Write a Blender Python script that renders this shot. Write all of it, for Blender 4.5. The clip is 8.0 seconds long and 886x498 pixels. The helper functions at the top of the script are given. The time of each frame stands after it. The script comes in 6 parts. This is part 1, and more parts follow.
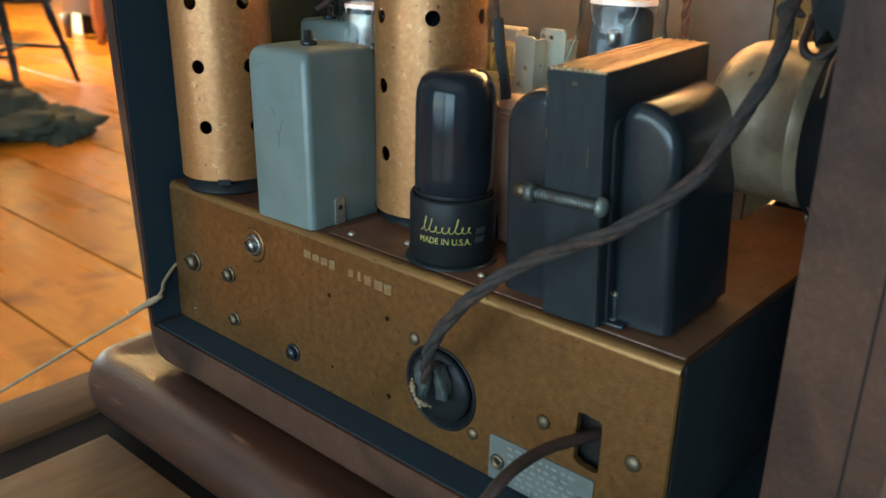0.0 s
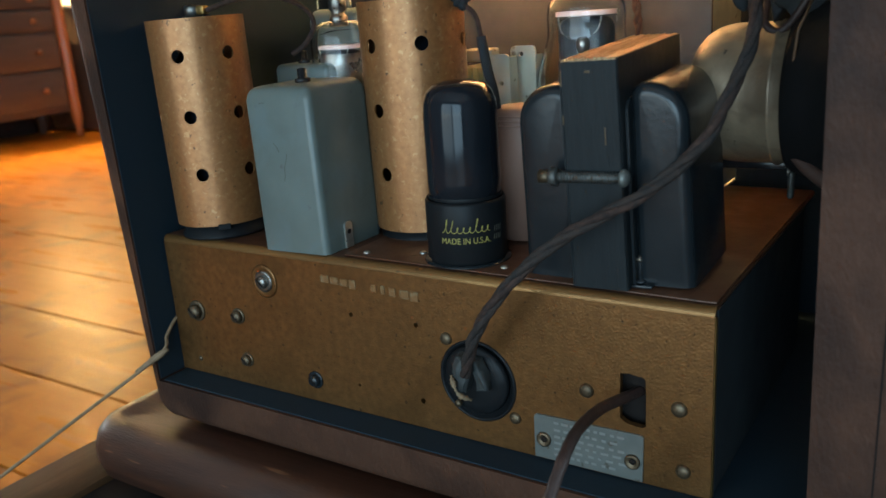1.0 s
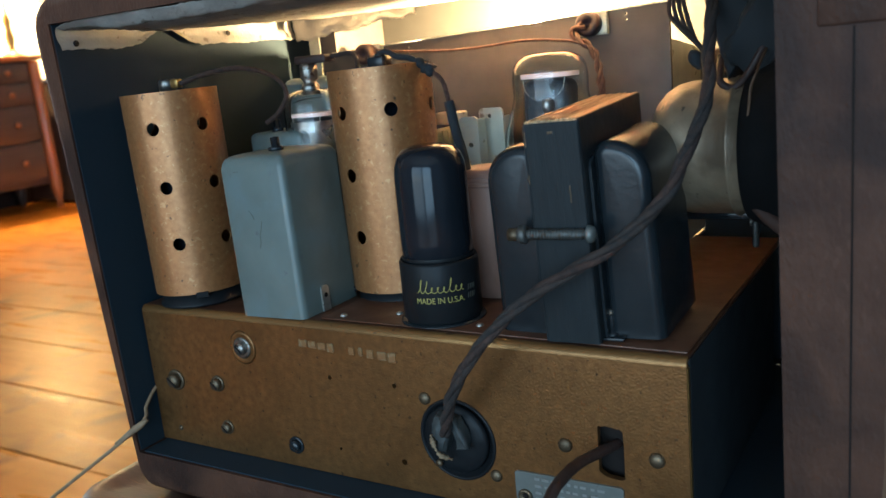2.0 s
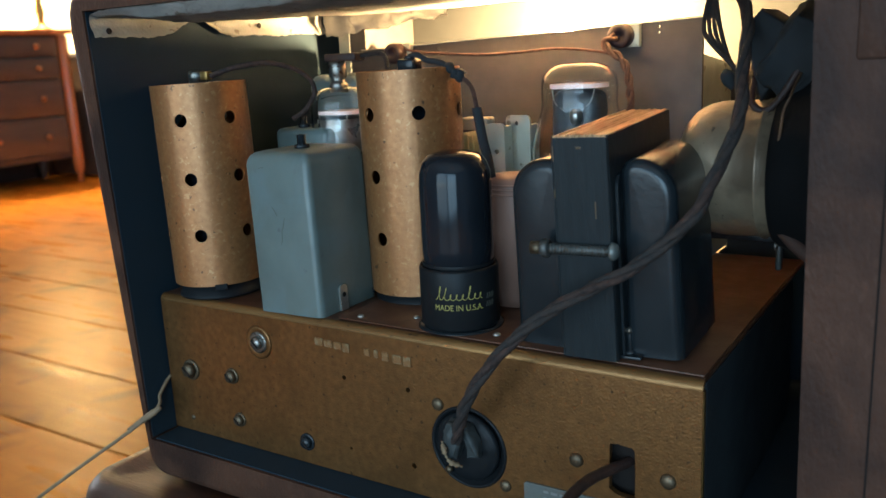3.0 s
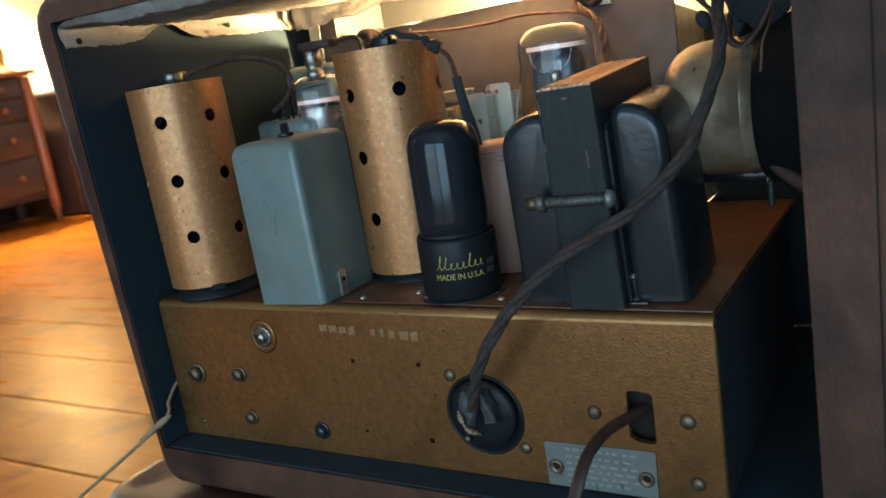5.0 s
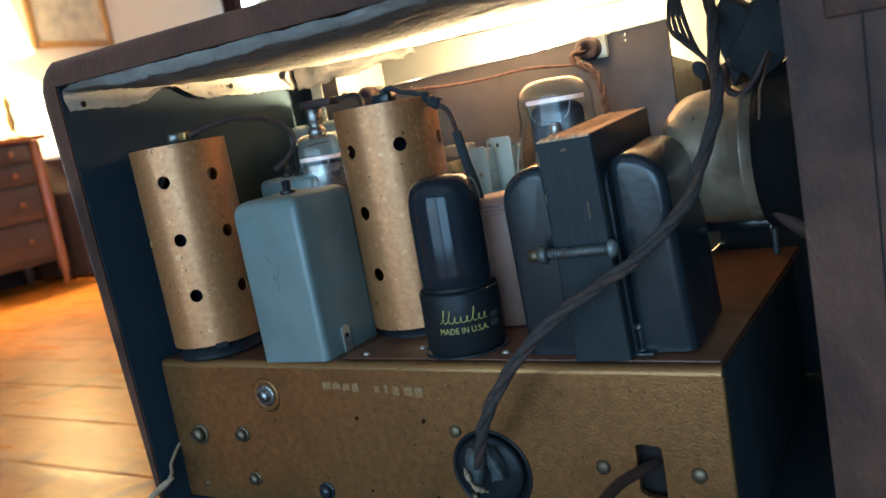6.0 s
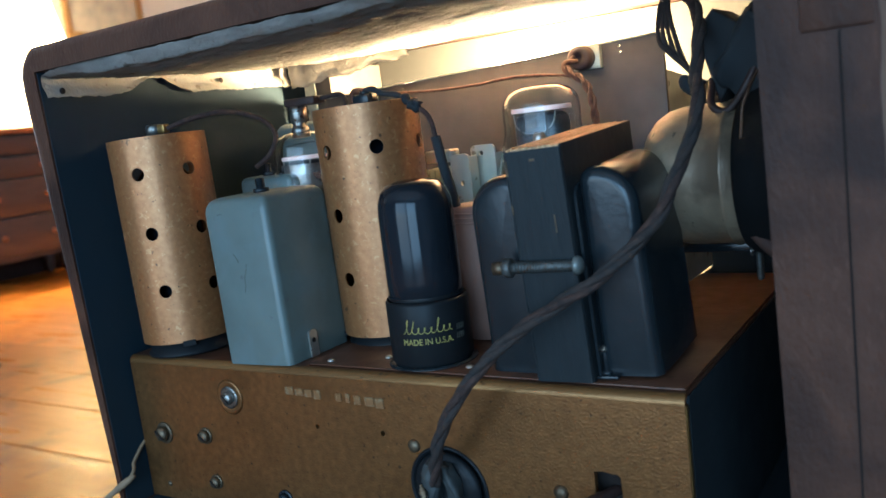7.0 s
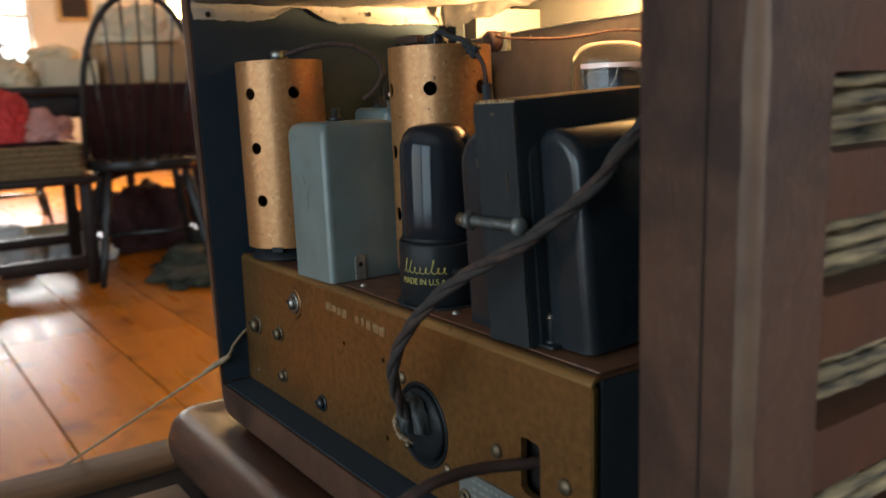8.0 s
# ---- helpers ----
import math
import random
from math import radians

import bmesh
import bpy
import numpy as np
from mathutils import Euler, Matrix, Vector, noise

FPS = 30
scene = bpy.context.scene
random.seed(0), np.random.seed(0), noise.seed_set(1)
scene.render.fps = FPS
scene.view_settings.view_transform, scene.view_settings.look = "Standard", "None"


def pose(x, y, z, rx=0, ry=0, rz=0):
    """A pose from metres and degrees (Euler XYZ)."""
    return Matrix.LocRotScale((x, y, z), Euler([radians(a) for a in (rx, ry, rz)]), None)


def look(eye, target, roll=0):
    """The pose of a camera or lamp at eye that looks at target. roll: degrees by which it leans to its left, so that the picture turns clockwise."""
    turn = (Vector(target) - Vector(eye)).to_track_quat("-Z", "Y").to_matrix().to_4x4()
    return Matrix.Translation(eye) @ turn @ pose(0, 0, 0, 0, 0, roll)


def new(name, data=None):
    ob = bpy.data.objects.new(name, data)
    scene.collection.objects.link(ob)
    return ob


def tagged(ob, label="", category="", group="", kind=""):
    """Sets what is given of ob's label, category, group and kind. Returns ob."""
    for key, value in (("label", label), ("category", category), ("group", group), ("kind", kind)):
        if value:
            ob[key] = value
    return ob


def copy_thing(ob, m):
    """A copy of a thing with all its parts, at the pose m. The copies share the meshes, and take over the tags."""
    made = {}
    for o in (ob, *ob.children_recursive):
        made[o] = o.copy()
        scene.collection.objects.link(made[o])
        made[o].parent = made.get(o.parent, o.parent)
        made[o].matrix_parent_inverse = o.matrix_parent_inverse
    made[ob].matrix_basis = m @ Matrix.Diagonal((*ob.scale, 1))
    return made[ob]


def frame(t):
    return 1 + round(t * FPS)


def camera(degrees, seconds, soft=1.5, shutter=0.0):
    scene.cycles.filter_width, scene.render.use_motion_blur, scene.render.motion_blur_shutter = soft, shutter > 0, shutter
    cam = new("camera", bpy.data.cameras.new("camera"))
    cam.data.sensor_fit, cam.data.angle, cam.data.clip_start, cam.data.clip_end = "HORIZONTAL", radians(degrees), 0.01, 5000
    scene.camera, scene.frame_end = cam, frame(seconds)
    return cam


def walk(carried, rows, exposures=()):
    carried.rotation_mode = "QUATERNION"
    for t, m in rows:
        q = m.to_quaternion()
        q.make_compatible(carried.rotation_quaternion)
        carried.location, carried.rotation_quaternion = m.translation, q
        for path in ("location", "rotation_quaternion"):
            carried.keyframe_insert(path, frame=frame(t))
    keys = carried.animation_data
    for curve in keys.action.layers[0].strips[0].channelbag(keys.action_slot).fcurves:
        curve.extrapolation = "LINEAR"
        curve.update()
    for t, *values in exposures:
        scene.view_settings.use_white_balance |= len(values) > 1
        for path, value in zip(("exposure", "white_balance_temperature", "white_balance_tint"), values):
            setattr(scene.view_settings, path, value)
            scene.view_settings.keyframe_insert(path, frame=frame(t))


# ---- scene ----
cam = camera(55.03, 8.0, shutter=0.25)
cam.data.dof.use_dof, cam.data.dof.focus_distance, cam.data.dof.aperture_fstop = True, 0.37, 18.0
PATH = [
    (0.0, (0.2779, -0.2153, 0.7254), (-0.3327, 0.4930, 0.3711), 1.50),
    (0.2, (0.2723, -0.2279, 0.7254), (-0.3063, 0.5070, 0.3714), -0.63),
    (0.5, (0.2633, -0.2476, 0.7189), (-0.2819, 0.5298, 0.4054), -1.94),
    (0.8, (0.2598, -0.2605, 0.7144), (-0.2801, 0.5306, 0.4267), -3.42),
    (1.0, (0.2574, -0.2665, 0.7097), (-0.2732, 0.5326, 0.4272), -3.92),
    (1.2, (0.2617, -0.2689, 0.7123), (-0.2640, 0.5415, 0.4535), -5.84),
    (1.5, (0.2630, -0.2696, 0.7129), (-0.2510, 0.5564, 0.4816), -6.69),
    (1.7, (0.2640, -0.2681, 0.7114), (-0.2511, 0.5593, 0.4877), -6.47),
    (2.8, (0.2608, -0.2694, 0.7160), (-0.2700, 0.5484, 0.4940), -2.85),
    (3.0, (0.2609, -0.2682, 0.7174), (-0.2726, 0.5468, 0.4914), -2.89),
    (3.5, (0.2614, -0.2685, 0.7160), (-0.2757, 0.5424, 0.4838), -3.03),
    (4.0, (0.2629, -0.2680, 0.7144), (-0.2711, 0.5420, 0.4721), -5.10),
    (4.2, (0.2637, -0.2705, 0.7120), (-0.2662, 0.5425, 0.4724), -6.34),
    (5.3, (0.2557, -0.2731, 0.7037), (-0.2657, 0.5520, 0.4846), -9.19),
    (5.5, (0.2563, -0.2730, 0.7028), (-0.2688, 0.5527, 0.4965), -9.42),
    (6.0, (0.2577, -0.2708, 0.7042), (-0.2666, 0.5653, 0.5427), -9.82),
    (6.5, (0.2577, -0.2678, 0.7046), (-0.2602, 0.5766, 0.5680), -9.38),
    (7.0, (0.2692, -0.2508, 0.6997), (-0.2761, 0.5741, 0.5507), -7.10),
    (7.3, (0.2888, -0.2358, 0.7013), (-0.3148, 0.5472, 0.5508), -6.51),
    (7.5, (0.3003, -0.2229, 0.6991), (-0.3572, 0.5149, 0.5463), -5.12),
    (7.7, (0.3230, -0.2038, 0.6979), (-0.4041, 0.4615, 0.5283), -4.40),
    (8.0, (0.3600, -0.1731, 0.6919), (-0.4471, 0.3876, 0.5068), -1.79),
]
walk(cam, [(t, look(eye, target, roll)) for t, eye, target, roll in PATH], [(0.0, 0.86, 6200, -3), (0.5, 0.58, 6000, 0), (1.0, 0.23, 6150, 1), (1.5, 0.33, 5600, 2), (3.0, 0.28, 5700, 0), (3.5, 0.26, 5800, 0), (4.0, 0.27, 5850, 0), (5.5, 0.38, 5650, 1), (6.0, 0.46, 5050, -2), (6.5, 0.50, 4900, -3), (7.0, 0.42, 5000, 0), (7.5, 0.37, 5400, 2), (8.0, 0.20, 7000, 10)])

# ---- light ----
world = bpy.data.worlds.new("world")
scene.world = world
world.use_nodes = True
wn = world.node_tree.nodes
sky = wn.new("ShaderNodeTexSky")
sky.sky_type, sky.sun_disc = "NISHITA", False
sky.sun_elevation, sky.sun_rotation = radians(35), radians(200)
wn["Background"].inputs["Strength"].default_value = 0.12
world.node_tree.links.new(sky.outputs["Color"], wn["Background"].inputs["Color"])


def lamp(name, kind, place, target, watts, colour, size=0.1, size_y=None):
    data = bpy.data.lights.new(name, kind)
    data.energy, data.color = watts, colour
    if kind == "AREA":
        data.shape, data.size, data.size_y = "RECTANGLE", size, size_y or size
    else:
        data.shadow_soft_size = size
    ob = new(name, data)
    ob.matrix_world = look(place, target)
    return ob


# daylight in the window openings
lamp("window_light", "AREA", (1.54, -3.45, 1.10), (1.2, 0, 0.95), 60, (0.55, 0.785, 1.0), 1.88, 2.0)
lamp("window_light", "AREA", (-0.60, -3.45, 1.10), (-0.4, 0, 0.95), 38, (0.55, 0.785, 1.0), 2.1, 2.0)
lamp("window_light", "AREA", (2.95, 1.0, 1.50), (0.25, 0.1, 0.66), 75, (0.72, 0.86, 1.0), 1.1, 1.4)
lamp("window_light", "AREA", (-7.95, 0.82, 1.52), (-4, 0.8, 0.6), 120, (0.92, 0.96, 1.0), 1.0, 1.3)
lamp("window_light", "AREA", (-5.25, 5.98, 1.6), (-2, 4.5, 0.8), 30, (0.92, 0.96, 1.0), 0.40, 1.5)
# the table lamp by the chest, and an added one brightening the far room
lamp("bulb_light", "POINT", (-5.05, 3.18, 1.70), (0, 0, 0), 470, (1.0, 0.67, 0.30), 0.06)
lamp("bulb_light", "POINT", (-5.60, 1.95, 1.42), (0, 0, 0), 260, (1.0, 0.67, 0.30), 0.06)
# pilot lamps behind the dial plate
lamp("pilot_light", "POINT", (-0.012, 0.160, 0.7165), (0, 0, 0), 0.38, (1.0, 0.60, 0.26), 0.004)
lamp("pilot_light", "POINT", (0.066, 0.160, 0.7205), (0, 0, 0), 21.0, (1.0, 0.60, 0.26), 0.004)


# ---- materials ----
def material(name, colour, rough=0.5, metal=0.0, second=None, scale=20.0, stretch=(1, 1, 1), mix=0.5, bump=0.0,
             bump_scale=200.0, spots=None, spot_scale=60.0, spot_at=0.62, coat=0.0, rough_var=0.1, island=0.0, detail=6.0, stain=None, stain_scale=18.0, stain_at=0.52, stain_soft=0.2, **more):
    m = bpy.data.materials.new(name)
    m.use_nodes = True
    t, n = m.node_tree, m.node_tree.nodes
    p = n["Principled BSDF"]
    link = t.links.new
    co = n.new("ShaderNodeTexCoord")
    mp = n.new("ShaderNodeMapping")
    mp.inputs["Scale"].default_value = stretch
    link(co.outputs["Object"], mp.inputs["Vector"])
    big = n.new("ShaderNodeTexNoise")
    big.inputs["Scale"].default_value, big.inputs["Detail"].default_value = scale, detail
    link(mp.outputs["Vector"], big.inputs["Vector"])
    fine = n.new("ShaderNodeTexNoise")
    fine.inputs["Scale"].default_value, fine.inputs["Detail"].default_value = bump_scale, 4
    link(mp.outputs["Vector"], fine.inputs["Vector"])
    ramp = n.new("ShaderNodeMapRange")
    ramp.inputs["From Min"].default_value, ramp.inputs["From Max"].default_value = 0.5 - mix * 0.5, 0.5 + mix * 0.5
    link(big.outputs["Fac"], ramp.inputs["Value"])
    blend = n.new("ShaderNodeMix")
    blend.data_type = "RGBA"
    blend.inputs["A"].default_value = (*colour, 1)
    blend.inputs["B"].default_value = (*(second or [c * 0.7 for c in colour]), 1)
    link(ramp.outputs["Result"], blend.inputs["Factor"])
    out = blend.outputs["Result"]
    if spots:
        sp = n.new("ShaderNodeTexNoise")
        sp.inputs["Scale"].default_value, sp.inputs["Detail"].default_value = spot_scale, 3
        link(mp.outputs["Vector"], sp.inputs["Vector"])
        st = n.new("ShaderNodeMapRange")
        st.inputs["From Min"].default_value, st.inputs["From Max"].default_value = spot_at, spot_at + 0.06
        link(sp.outputs["Fac"], st.inputs["Value"])
        b2 = n.new("ShaderNodeMix")
        b2.data_type = "RGBA"
        b2.inputs["B"].default_value = (*spots, 1)
        link(st.outputs["Result"], b2.inputs["Factor"])
        link(out, b2.inputs["A"])
        out = b2.outputs["Result"]
    if stain:
        sn = n.new("ShaderNodeTexNoise")
        sn.inputs["Scale"].default_value, sn.inputs["Detail"].default_value, sn.inputs["Distortion"].default_value = stain_scale, 8, 0.6
        link(co.outputs["Object"], sn.inputs["Vector"])
        sr = n.new("ShaderNodeMapRange")
        sr.inputs["From Min"].default_value, sr.inputs["From Max"].default_value = stain_at, stain_at + stain_soft
        link(sn.outputs["Fac"], sr.inputs["Value"])
        b3 = n.new("ShaderNodeMix")
        b3.data_type = "RGBA"
        b3.inputs["B"].default_value = (*stain, 1)
        link(sr.outputs["Result"], b3.inputs["Factor"])
        link(out, b3.inputs["A"])
        out = b3.outputs["Result"]
    if island:
        info = n.new("ShaderNodeObjectInfo")
        hsv = n.new("ShaderNodeHueSaturation")
        vr = n.new("ShaderNodeMapRange")
        vr.inputs["To Min"].default_value, vr.inputs["To Max"].default_value = 1 - island, 1 + island
        link(info.outputs["Random"], vr.inputs["Value"])
        link(vr.outputs["Result"], hsv.inputs["Value"])
        link(out, hsv.inputs["Color"])
        out = hsv.outputs["Color"]
    link(out, p.inputs["Base Color"])
    rr = n.new("ShaderNodeMapRange")
    rr.inputs["To Min"].default_value, rr.inputs["To Max"].default_value = max(0.02, rough - rough_var), min(1, rough + rough_var)
    link(big.outputs["Fac"], rr.inputs["Value"])
    link(rr.outputs["Result"], p.inputs["Roughness"])
    p.inputs["Metallic"].default_value = metal
    p.inputs["Coat Weight"].default_value = coat
    if bump:
        bp = n.new("ShaderNodeBump")
        bp.inputs["Strength"].default_value, bp.inputs["Distance"].default_value = bump, 0.0006
        link(fine.outputs["Fac"], bp.inputs["Height"])
        link(bp.outputs["Normal"], p.inputs["Normal"])
    for key, value in more.items():
        p.inputs[key.replace("_", " ")].default_value = value
    return m


def glowing(name, colour, strength):
    m = bpy.data.materials.new(name)
    m.use_nodes = True
    p = m.node_tree.nodes["Principled BSDF"]
    p.inputs["Base Color"].default_value = (*colour, 1)
    p.inputs["Emission Color"].default_value = (*colour, 1)
    p.inputs["Emission Strength"].default_value = strength
    return m


def glass(name, colour, rough=0.0, ior=1.45):
    m = bpy.data.materials.new(name)
    m.use_nodes = True
    p = m.node_tree.nodes["Principled BSDF"]
    p.inputs["Base Color"].default_value = (*colour, 1)
    p.inputs["Transmission Weight"].default_value = 1
    p.inputs["Roughness"].default_value, p.inputs["IOR"].default_value = rough, ior
    return m


GOLD = material("gold_hammer_paint", (0.262, 0.132, 0.046), 0.33, 0.72, (0.168, 0.079, 0.027), 300, mix=0.40, bump=0.28, bump_scale=1000, detail=4,
                spots=(0.075, 0.042, 0.019), spot_scale=420, spot_at=0.64, stain=(0.115, 0.058, 0.020), stain_scale=26, stain_at=0.49, stain_soft=0.35)
# brighter gold that puts the bend's edge highlight into the colour
LIT_BEND = material("highlit_gold_bend", (0.275, 0.150, 0.050), 0.36, 0.62, (0.135, 0.066, 0.022), 34, stretch=(0.5, 1, 1), mix=0.4, bump=0.25, bump_scale=700,
                  spots=(0.075, 0.042, 0.019), spot_scale=300, spot_at=0.63)
DECK = material("brown_lacquered_deck", (0.118, 0.053, 0.028), 0.38, 0.2, (0.075, 0.032, 0.018), 120, mix=0.5, bump=0.2, bump_scale=500,
                spots=(0.05, 0.024, 0.012), spot_scale=210, spot_at=0.66, stain=(0.075, 0.030, 0.013), stain_scale=40, stain_at=0.52, stain_soft=0.25)
CAN = material("gold_can_paint", (0.350, 0.164, 0.060), 0.36, 0.5, (0.275, 0.122, 0.044), 420, mix=0.40, bump=0.14, bump_scale=620, detail=4,
               spots=(0.095, 0.050, 0.022), spot_scale=330, spot_at=0.675, stain=(0.40, 0.220, 0.090), stain_scale=430, stain_at=0.585, stain_soft=0.10)
GREY = material("blue_grey_enamel", (0.129, 0.158, 0.145), 0.36, 0.0, (0.090, 0.113, 0.105), 45, mix=0.45, bump=0.2, bump_scale=260,
                spots=(0.09, 0.10, 0.10), spot_scale=190, spot_at=0.69, stain=(0.115, 0.150, 0.148), stain_scale=60, stain_at=0.52, stain_soft=0.18)
BLACK = material("black_enamel", (0.0100, 0.0132, 0.0158), 0.22, 0.0, (0.015, 0.019, 0.022), 50, bump=0.15, bump_scale=300, Specular_IOR_Level=0.36)
# stands for shade: near-black put on surfaces right of the chassis
SHADE_BLACK = material("shade_flat_black", (0.024, 0.028, 0.031), 0.8, 0.0, (0.018, 0.021, 0.024), 60, bump=0.3, bump_scale=200, Specular_IOR_Level=0.2)
LAMS = material("transformer_steel", (0.0135, 0.0168, 0.0190), 0.42, 0.0, (0.019, 0.023, 0.025), 60, stretch=(8, 1, 1), bump=0.3, bump_scale=220, Specular_IOR_Level=0.16)
LAM_TOP = material("rusty_lamination_edge", (0.60, 0.44, 0.25), 0.36, 0.5, (0.18, 0.115, 0.060), 90, stretch=(9, 0.7, 1), mix=0.5, bump=0.4, bump_scale=260)
BAKELITE = material("black_bakelite", (0.0088, 0.0100, 0.0115), 0.4, 0.0, (0.012, 0.013, 0.014), 70, bump=0.1, Specular_IOR_Level=0.14)
TUBE_BLACK = material("blackened_glass", (0.0085, 0.0110, 0.0145), 0.11, 0.0, (0.012, 0.014, 0.018), 40, rough_var=0.04, Specular_IOR_Level=0.26)
STEEL = material("nickel_steel", (0.30, 0.29, 0.27), 0.34, 0.9, (0.15, 0.14, 0.12), 160, bump=0.25, spots=(0.10, 0.07, 0.045), spot_scale=500, spot_at=0.58)
DULL = material("dull_zinc", (0.15, 0.110, 0.066), 0.45, 0.7, (0.075, 0.054, 0.033), 200, bump=0.3)
POT = material("zinc_pot", (0.320, 0.245, 0.160), 0.40, 0.45, (0.185, 0.138, 0.090), 70, stretch=(1, 1, 0.7), mix=0.35, bump=0.5, bump_scale=380, spots=(0.075, 0.060, 0.042), spot_scale=260, spot_at=0.66, stain=(0.145, 0.105, 0.068), stain_scale=34, stain_at=0.47, stain_soft=0.16)
PLATE = material("cadmium_plate", (0.43, 0.43, 0.35), 0.42, 0.35, (0.30, 0.295, 0.235), 60, bump=0.15, spots=(0.15, 0.125, 0.08), spot_scale=160, spot_at=0.64)
CABINET = material("worn_walnut_back", (0.082, 0.0365, 0.0205), 0.62, 0.0, (0.044, 0.0200, 0.0122), 70, stretch=(1, 1, 0.5), mix=0.75, bump=0.8, bump_scale=620,
                   spots=(0.070, 0.033, 0.020), spot_scale=420, spot_at=0.58, stain=(0.026, 0.012, 0.008), stain_scale=22, stain_at=0.48, stain_soft=0.2, Specular_IOR_Level=0.22)
WORN = material("worn_bare_edge", (0.110, 0.058, 0.026), 0.6, 0.0, (0.050, 0.023, 0.012), 90, stretch=(1, 1, 0.5), mix=0.5, bump=0.4, bump_scale=300)
VENEER = material("walnut_veneer", (0.084, 0.032, 0.018), 0.38, 0.0, (0.042, 0.017, 0.011), 40, stretch=(1, 1, 0.6), mix=0.7, bump=0.4, bump_scale=300,
                  spots=(0.030, 0.015, 0.012), spot_scale=260, spot_at=0.66, Specular_IOR_Level=0.5)
BASE_WOOD = material("walnut_base", (0.064, 0.024, 0.0115), 0.45, 0.0, (0.024, 0.009, 0.006), 22, stretch=(1.2, 9, 9), mix=0.6, bump=0.35, bump_scale=160, coat=0.05,
                     spots=(0.15, 0.065, 0.030), spot_scale=30, spot_at=0.68)
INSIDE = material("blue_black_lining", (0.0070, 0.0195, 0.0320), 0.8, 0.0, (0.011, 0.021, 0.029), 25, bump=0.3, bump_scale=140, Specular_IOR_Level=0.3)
DIAL = material("brown_hardboard", (0.062, 0.048, 0.039), 0.55, 0.0, (0.042, 0.032, 0.027), 90, bump=0.3, bump_scale=200)
PAPER = material("asbestos_paper", (0.50, 0.485, 0.445), 0.9, 0.0, (0.30, 0.285, 0.26), 60, mix=0.55, bump=1.0, bump_scale=420, spots=(0.20, 0.17, 0.135), spot_scale=150, spot_at=0.64)
CLOTH_CORD = material("dark_braided_cord", (0.010, 0.009, 0.009), 0.85, 0.0, (0.036, 0.024, 0.019), 330, mix=0.4, bump=1.0, bump_scale=1100)
RUST_CORD = material("brown_braided_cord", (0.050, 0.025, 0.017), 0.85, 0.0, (0.014, 0.009, 0.008), 330, mix=0.4, bump=1.0, bump_scale=1100)
BROWN_CORD = material("brown_rubber_cord", (0.034, 0.0145, 0.0100), 0.62, 0.0, (0.018, 0.009, 0.007), 160, bump=0.6, bump_scale=500)
SHELL = material("scuffed_black_shell", (0.020, 0.024, 0.025), 0.6, 0.0, (0.045, 0.050, 0.048), 120, mix=0.5, bump=0.6, bump_scale=400)
COPPER_CORD = material("rust_braided_wire", (0.115, 0.048, 0.026), 0.85, 0.0, (0.05, 0.024, 0.015), 300, bump=1.0, bump_scale=900)
STRING = material("tan_wire", (0.25, 0.175, 0.10), 0.75, 0.0, (0.15, 0.10, 0.055), 200, bump=0.4)
WAX = material("pink_wax_paper", (0.36, 0.205, 0.150), 0.5, 0.0, (0.26, 0.145, 0.105), 40, bump=0.3)
YELLOW = material("yellow_ink", (0.40, 0.35, 0.08), 0.6, 0.0, (0.24, 0.20, 0.05), 900, mix=0.4)
FADED = material("faded_grey_ink", (0.075, 0.072, 0.055), 0.6, 0.0, (0.05, 0.05, 0.04), 500)
STENCIL = material("pale_stencil_ink", (0.235, 0.158, 0.080), 0.5, 0.35, (0.225, 0.135, 0.058), 500, mix=0.3, spots=(0.215, 0.107, 0.037), spot_scale=330, spot_at=0.45)
LABEL = material("aluminium_label", (0.20, 0.215, 0.20), 0.42, 0.5, (0.13, 0.14, 0.13), 90, bump=0.2, spots=(0.10, 0.09, 0.07), spot_scale=240, spot_at=0.64)
LABEL_INK = material("label_relief", (0.27, 0.28, 0.265), 0.45, 0.5, (0.25, 0.26, 0.25), 200)
TIN = material("bright_tin", (0.60, 0.60, 0.55), 0.3, 0.8, (0.32, 0.31, 0.27), 150, bump=0.2)
LINER = material("pale_front_lining", (0.015, 0.0155, 0.0135), 0.8, 0.0, (0.011, 0.0115, 0.010), 40, bump=0.2, bump_scale=200)
CLEAR = glass("clear_bulb_glass", (0.98, 0.97, 0.95), ior=1.3)
GETTER = material("silver_getter", (0.42, 0.40, 0.37), 0.3, 0.9, (0.12, 0.105, 0.095), 140)
MICA = material("pink_mica", (0.78, 0.53, 0.45), 0.35, 0.0, (0.62, 0.40, 0.34), 60)
CARBON = material("carbonised_plate", (0.030, 0.033, 0.038), 0.4, 0.4, (0.05, 0.052, 0.055), 60)
RUBBER = material("maroon_rubber", (0.040, 0.016, 0.014), 0.6, 0.0, (0.025, 0.011, 0.010), 100)
RUBBER_DARK = material("dark_brown_board", (0.050, 0.024, 0.016), 0.7, 0.0, (0.03, 0.015, 0.011), 90)
FELT = material("black_speaker_felt", (0.012, 0.0135, 0.015), 0.9, 0.0, (0.016, 0.019, 0.022), 80, bump=0.5)
# near-black stands for the light blocked from the speaker frame
SHADED_FRAME = material("shaded_frame_black", (0.0045, 0.0048, 0.0052), 0.95, 0.0, (0.007, 0.007, 0.0075), 80, bump=0.5, Specular_IOR_Level=0.1)
